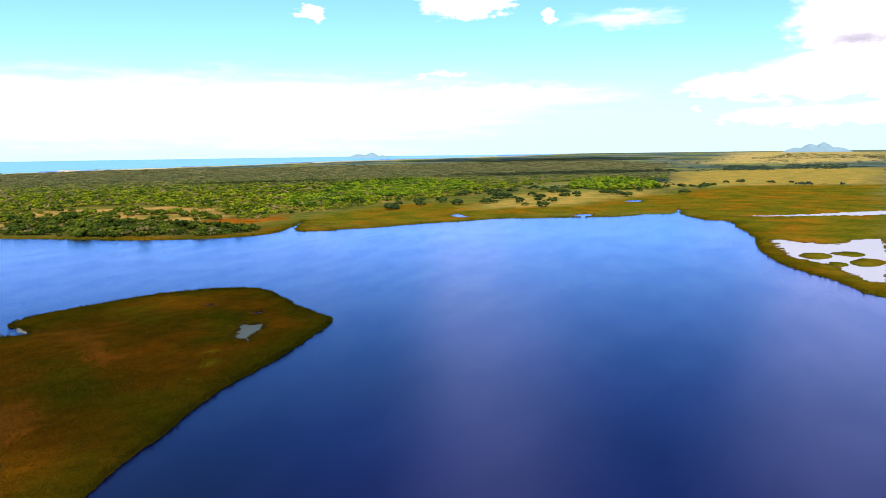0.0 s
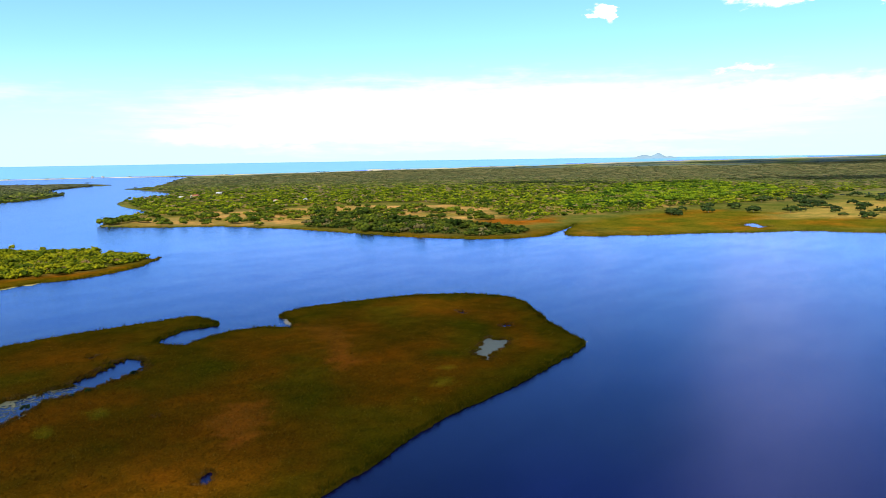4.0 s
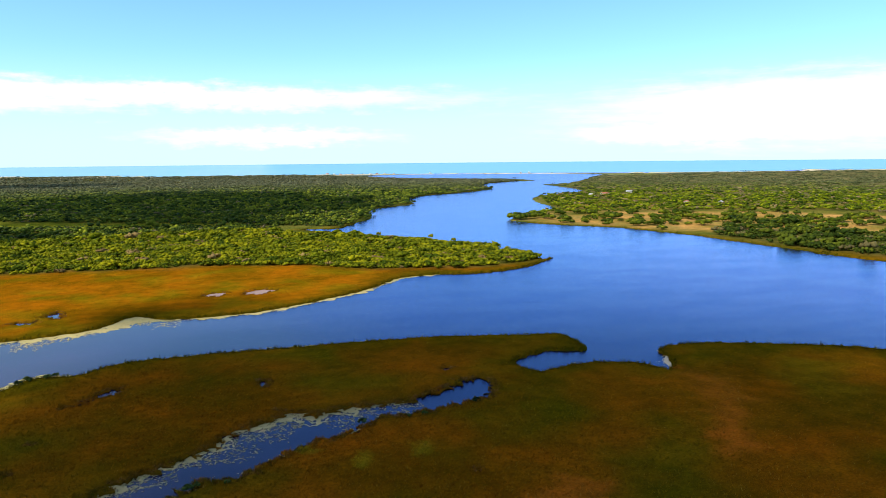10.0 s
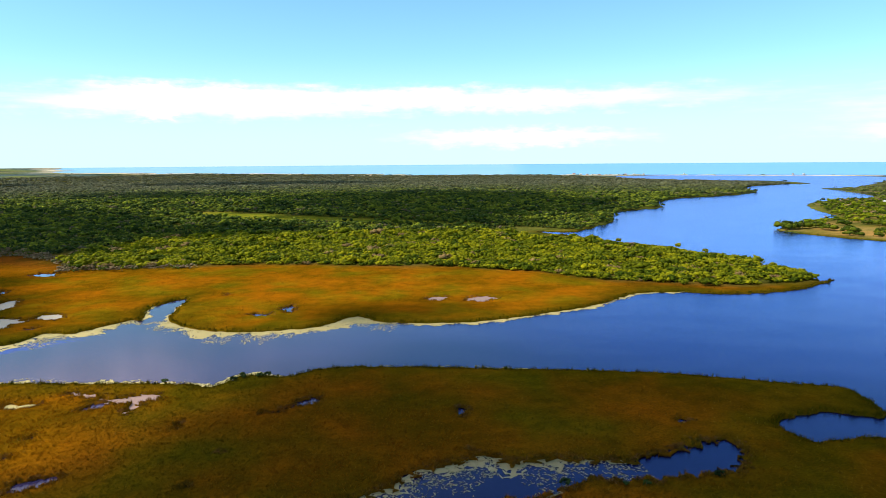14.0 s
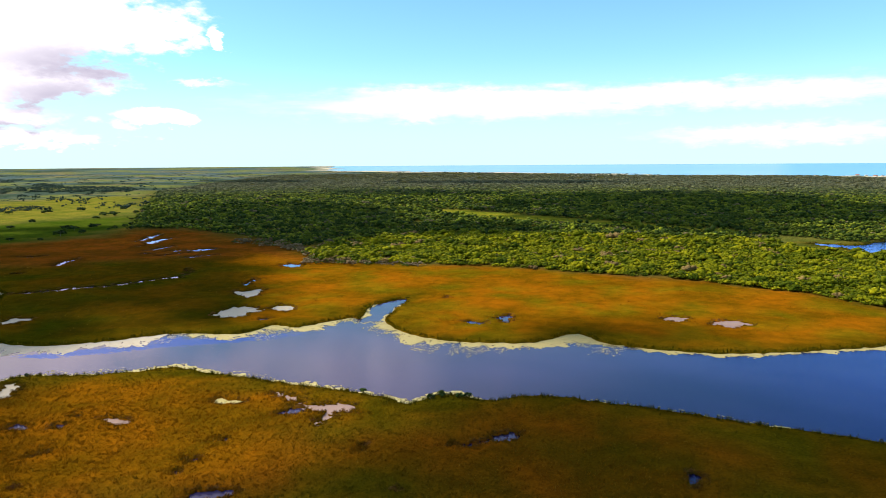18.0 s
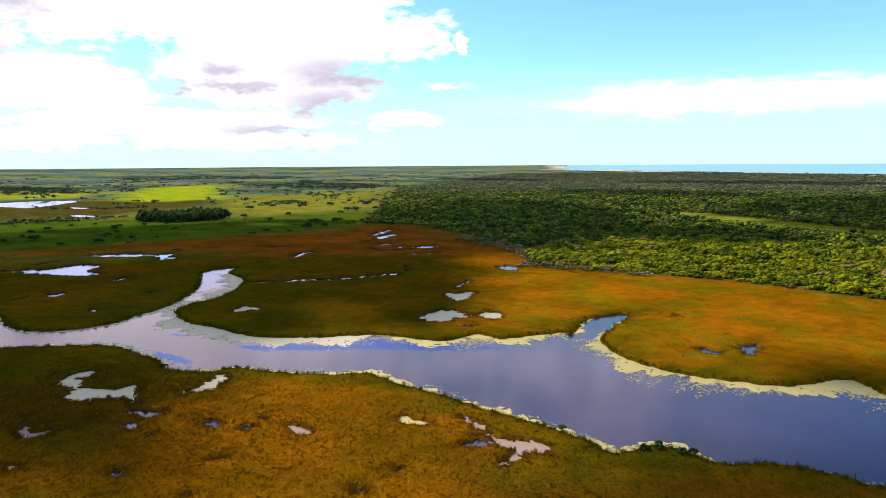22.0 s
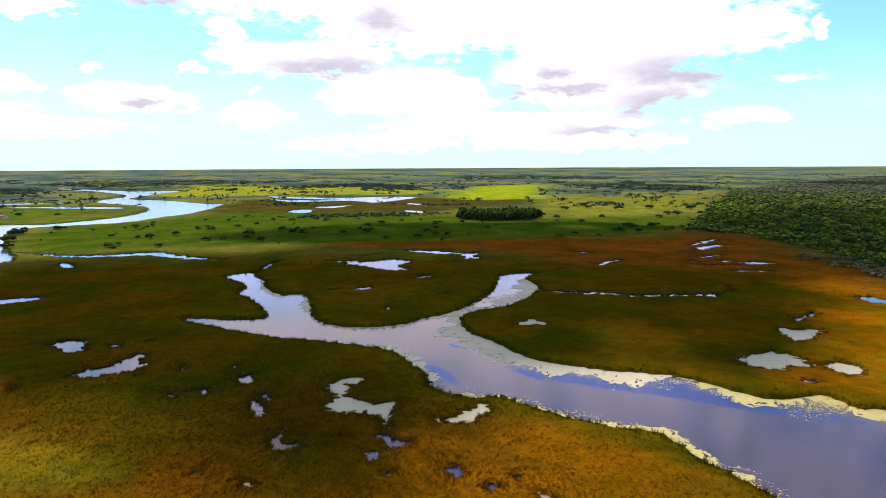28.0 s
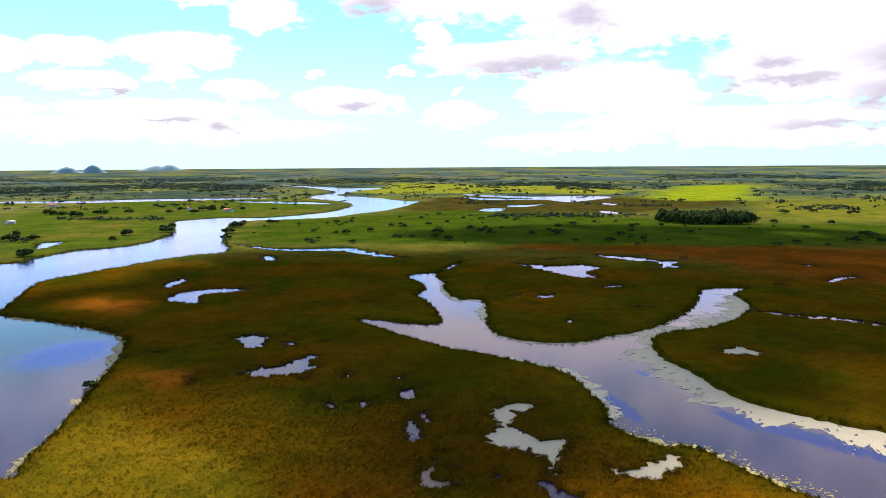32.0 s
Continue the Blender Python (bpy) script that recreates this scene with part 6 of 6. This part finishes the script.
meadow_spots = meadow_rng.uniform((-980, -40), (-530, 700), (330, 2))
meadow_spots = meadow_spots[inside(meadow_spots, np.array(MEADOW)) & dry(meadow_spots) & (ripple(meadow_spots[:, 0], meadow_spots[:, 1], 90.0, 0.8) > -0.1)][:80]
plant_trees(meadow_kinds, [tuple(float(c) for c in p) for p in meadow_spots], "trees on the meadow", 12, 0.3, 0.8)
plant_trees(meadow_kinds, NORTH_TREES, "trees on the north pasture", 3, 0.7, 1.4)
grove_rng = np.random.default_rng(19)
infill = grove_rng.uniform((-812, 428), (-712, 532), (420, 2))
infill = infill[inside(infill, np.array(((-806, 448), (-762, 430), (-722, 452), (-712, 500), (-724, 522), (-768, 531))))][:90]
plant_trees(grove_kinds, GROVE + tuple((float(x), float(y)) for x, y in infill), "trees of the farm grove", 4, 0.8, 1.15)
plant_trees(bank_kinds, RIVER_TREES, "trees by the river", 5, 0.7, 1.5)
plant_trees(bank_kinds, ((-183.0, 70.5), (-185.0, 69.0)), "bushes on the bay shore", 7, 0.25, 0.4)
plant_trees(dry_kinds, SOUTH_TREES + SAVANNA_TREES, "trees on the dry field", 6, 0.6, 1.2)
tall_kinds = [make_tree("emergent_tree", 91 + n, 6.2, 2.6, LEAF_BRIGHT, 9, "slender tree rising above the cape scrub", "tree", 0.3) for n in range(2)]
bush_kinds = [make_tree("marsh_bush", 95 + n, 2.0, 1.7, LEAF_FIELD, 9, "low dark bush at the water's edge in the marsh", "bush", 0.1) for n in range(2)]
plant_trees(tall_kinds, TALL_TREES, "emergent trees of the cape", 8, 0.65, 0.85)
plant_trees(bush_kinds, BUSHES, "bushes along the marsh channels", 9, 0.45, 0.8)
for kind in tall_kinds + bush_kinds + cape_kinds + meadow_kinds + grove_kinds + bank_kinds + dry_kinds:
    drop_thing(kind)


# ---- houses ----
def plain_material(name, a, b, scale=3.0, rough=0.85):
    m, k = material(name)
    n = k.noise(place(k), scale, 4, 0.6)
    surface(k, k.mix(n, a, b), rough, n, 0.3, 0.03)
    return m


PLASTER = plain_material("white_plaster", rgb(0.48, 0.45, 0.40), rgb(0.68, 0.65, 0.60))
CLAY = plain_material("clay_tiles", rgb(0.30, 0.09, 0.045), rgb(0.46, 0.17, 0.09))
SHEET = plain_material("fibre_cement_roof", rgb(0.38, 0.37, 0.35), rgb(0.58, 0.56, 0.53))
TIMBER = plain_material("brown_timber", rgb(0.10, 0.06, 0.03), rgb(0.20, 0.12, 0.06))
PANE = plain_material("dark_window_glass", rgb(0.02, 0.025, 0.03), rgb(0.04, 0.05, 0.06), 1.0, 0.15)
BOX_F = np.array([(0, 2, 1), (0, 3, 2), (4, 5, 6), (4, 6, 7), (0, 1, 5), (0, 5, 4), (1, 2, 6), (1, 6, 5), (2, 3, 7), (2, 7, 6), (3, 0, 4), (3, 4, 7)])


def box(x0, y0, z0, x1, y1, z1):
    return np.array([(x0, y0, z0), (x1, y0, z0), (x1, y1, z0), (x0, y1, z0), (x0, y0, z1), (x1, y0, z1), (x1, y1, z1), (x0, y1, z1)], float), BOX_F


def make_house(name, long, deep, roof_m, label):
    """A low farmhouse with gable roof, doors and windows on both long sides."""
    ob = new(name)
    tagged(ob, label, "house")
    a, b, h, top = long / 2, deep / 2, 2.9, 2.9 + deep * 0.24
    v = np.array([(-a, -b, -0.5), (a, -b, -0.5), (a, b, -0.5), (-a, b, -0.5), (-a, -b, h), (a, -b, h), (a, b, h), (-a, b, h), (-a, 0, top), (a, 0, top)], float)
    f = np.array([(0, 1, 5), (0, 5, 4), (1, 2, 6), (1, 6, 5), (2, 3, 7), (2, 7, 6), (3, 0, 4), (3, 4, 7), (5, 6, 9), (7, 4, 8)])
    part("wall", v, f, PLASTER, ob)
    for side in (-1, 1):
        e, low = side * (b + 0.6), h - 0.6 * 0.48
        v = np.array([(-a - 0.6, e, low), (a + 0.6, e, low), (a + 0.6, 0, top + 0.02), (-a - 0.6, 0, top + 0.02)])
        v = np.concatenate([v, v + np.array((0, 0, 0.18))])
        part("roof_slope", v, BOX_F, roof_m, ob)
    for side in (-1, 1):
        y0, y1 = sorted((side * b, side * (b + 0.06)))
        part("door", *box(-0.45, y0, 0.0, 0.45, y1, 2.05), TIMBER, ob)
        for x in np.arange(-a + 1.6, a - 1.0, 3.2):
            if abs(x) > 1.4:
                w = part("window", *box(x - 0.6, y0, 0.95, x + 0.6, y1, 2.05), PANE, ob)
                part("sill", *box(x - 0.7, min(y0, y1 + side * 0.1), 0.85, x + 0.7, max(y1, y0 + side * 0.1), 0.95), PLASTER, w)
    return ob


def settle_house(kinds, spots, group, seed):
    rng = np.random.default_rng(seed)
    for n, (x, y) in enumerate(spots):
        house = copy_thing(kinds[n % len(kinds)], pose(x, y, float(ground_z(x, y)), 0, 0, rng.uniform(0, 180)))
        house["group"] = group


farm_red = make_house("farmhouse", 16, 8, CLAY, "white plastered farmhouse with red clay-tile roof in pasture")
farm_grey = make_house("farm_shed", 11, 6, SHEET, "white farm shed with grey sheet roof beside a field")
beach_kind = make_house("beach_house", 12, 8, CLAY, "small white beach house with red roof near the dunes")
settle_house([farm_red, farm_grey], HOUSES_WEST, "farm buildings on the west bank", 1)
settle_house([farm_grey, farm_red], HOUSES_EAST, "houses in the sandy scrub", 2)
settle_house([beach_kind, farm_grey], HOUSES_BEACH, "houses of the beach village", 3)
for kind in (farm_red, farm_grey, beach_kind):
    drop_thing(kind)


# ---- far hills and an island at the rim ----
# the blue of this base colour is painted air haze
HAZED_HILLSIDE = plain_material("hazed_hillside", rgb(0.15, 0.24, 0.30), rgb(0.22, 0.31, 0.37), 0.02)

def make_hill(name, heading, far, wide, tall, peaks, seed, label, lowered=0.0):
    """A rounded rocky hill seen across the plain: a mound of overlapping swells."""
    rng = np.random.default_rng(seed)
    n, m = 40, 12
    u, v = np.meshgrid(np.linspace(-1, 1, n), np.linspace(-1, 1, m), indexing="ij")
    z = np.zeros_like(u)
    for at, size, share in peaks:
        z = np.maximum(z, share * np.exp(-((u - at) / size) ** 2 * 1.6))
    z = z * (1 - v**2) * np.clip(1.0 - np.abs(u) ** 6, 0, 1) * (1 + 0.10 * ripple(u * 10, v * 10, 3.0, seed))
    verts = np.stack([u * wide, v * wide * 0.3, z * tall - 2.0], -1).reshape(-1, 3)
    i, j = np.meshgrid(np.arange(n - 1), np.arange(m - 1), indexing="ij")
    faces = np.stack([i * m + j, (i + 1) * m + j, (i + 1) * m + j + 1, i * m + j + 1], -1).reshape(-1, 4)
    me = mesh_of(name, verts, faces, True)
    me.materials.append(HAZED_HILLSIDE)
    ob = tagged(new(name, me), label, "hill")
    spot = Vector((MIDDLE[0], MIDDLE[1], 0)) + heading_vector(heading) * far
    ob.matrix_world = pose(spot.x, spot.y, float(horizon_lift(spot.x, spot.y)) - lowered, 0, 0, heading)
    return ob


make_hill("sea_island", -66.9, 4650, 175, 34, ((-0.35, 0.5, 0.7), (0.15, 0.35, 1.0), (0.6, 0.3, 0.45)), 1, "low blue-green rocky island out at sea")
make_hill("far_mountain", -102.5, 4650, 200, 58, ((-0.55, 0.45, 0.5), (-0.15, 0.4, 0.85), (0.2, 0.35, 1.0), (0.6, 0.5, 0.5)), 2, "jagged blue mountain ridge beyond the plain")
make_hill("round_hill", 116.1, 4400, 105, 46, ((0.0, 0.6, 1.0),), 3, "rounded green hill standing on the plain")
make_hill("twin_hill", 117.8, 4350, 115, 36, ((0.0, 0.65, 1.0),), 4, "low rounded green hill beside its higher neighbour")
make_hill("blue_hill", 111.3, 4700, 190, 36, ((-0.2, 0.5, 0.8), (0.2, 0.4, 1.0)), 5, "faint blue hill on the far horizon")


# ---- unseen clouds added to shade parts of the plain ----
CLOUD_BASE = 2600.0


def cloud_material():
    m, k = material("cloud")
    p = place(k)
    n = k.noise(p, 0.004, 5, 0.6)
    surface(k, k.mix(n, rgb(0.78, 0.78, 0.80), rgb(0.9, 0.9, 0.9)), 1.0, n, 0.5, 20.0, 0.0)
    return m


CLOUD = cloud_material()


def make_shade_cloud(x, y, wide, deep, turn, seed):
    """A flat-based cumulus heaped from swelling puffs, out of view; it is added sunwards of the ground that it is to
    shade.
    """
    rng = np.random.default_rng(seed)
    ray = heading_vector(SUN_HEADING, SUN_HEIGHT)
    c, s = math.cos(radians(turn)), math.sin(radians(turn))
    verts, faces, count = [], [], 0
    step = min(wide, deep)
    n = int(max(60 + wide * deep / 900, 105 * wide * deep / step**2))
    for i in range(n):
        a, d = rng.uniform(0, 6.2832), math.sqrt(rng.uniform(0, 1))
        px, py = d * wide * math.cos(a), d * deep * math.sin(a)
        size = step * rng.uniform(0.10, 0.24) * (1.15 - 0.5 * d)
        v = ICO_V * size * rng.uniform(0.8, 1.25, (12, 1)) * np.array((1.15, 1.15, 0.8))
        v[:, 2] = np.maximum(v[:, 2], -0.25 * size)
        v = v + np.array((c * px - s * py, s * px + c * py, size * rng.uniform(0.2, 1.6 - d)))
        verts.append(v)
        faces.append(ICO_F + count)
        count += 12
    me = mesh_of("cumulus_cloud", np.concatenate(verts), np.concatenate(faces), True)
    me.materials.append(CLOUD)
    ob = tagged(new("cumulus_cloud", me), "unseen flat-based cumulus cloud added to shade the plain", "cloud", "drifting cumulus clouds")
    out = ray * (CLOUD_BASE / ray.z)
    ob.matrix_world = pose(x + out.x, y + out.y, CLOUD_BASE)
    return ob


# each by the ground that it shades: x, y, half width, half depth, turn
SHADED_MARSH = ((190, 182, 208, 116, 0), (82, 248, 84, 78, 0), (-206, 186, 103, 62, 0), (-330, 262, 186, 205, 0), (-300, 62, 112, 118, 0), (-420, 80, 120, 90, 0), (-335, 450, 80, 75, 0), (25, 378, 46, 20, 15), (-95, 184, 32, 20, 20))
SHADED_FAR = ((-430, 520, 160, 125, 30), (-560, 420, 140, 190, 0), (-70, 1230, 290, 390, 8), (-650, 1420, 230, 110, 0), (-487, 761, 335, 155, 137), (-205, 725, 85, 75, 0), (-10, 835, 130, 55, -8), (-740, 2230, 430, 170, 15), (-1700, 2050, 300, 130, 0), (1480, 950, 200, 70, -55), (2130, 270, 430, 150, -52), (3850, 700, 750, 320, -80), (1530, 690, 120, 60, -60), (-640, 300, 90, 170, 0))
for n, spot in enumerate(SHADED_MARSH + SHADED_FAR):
    make_shade_cloud(*spot, 90 + n)
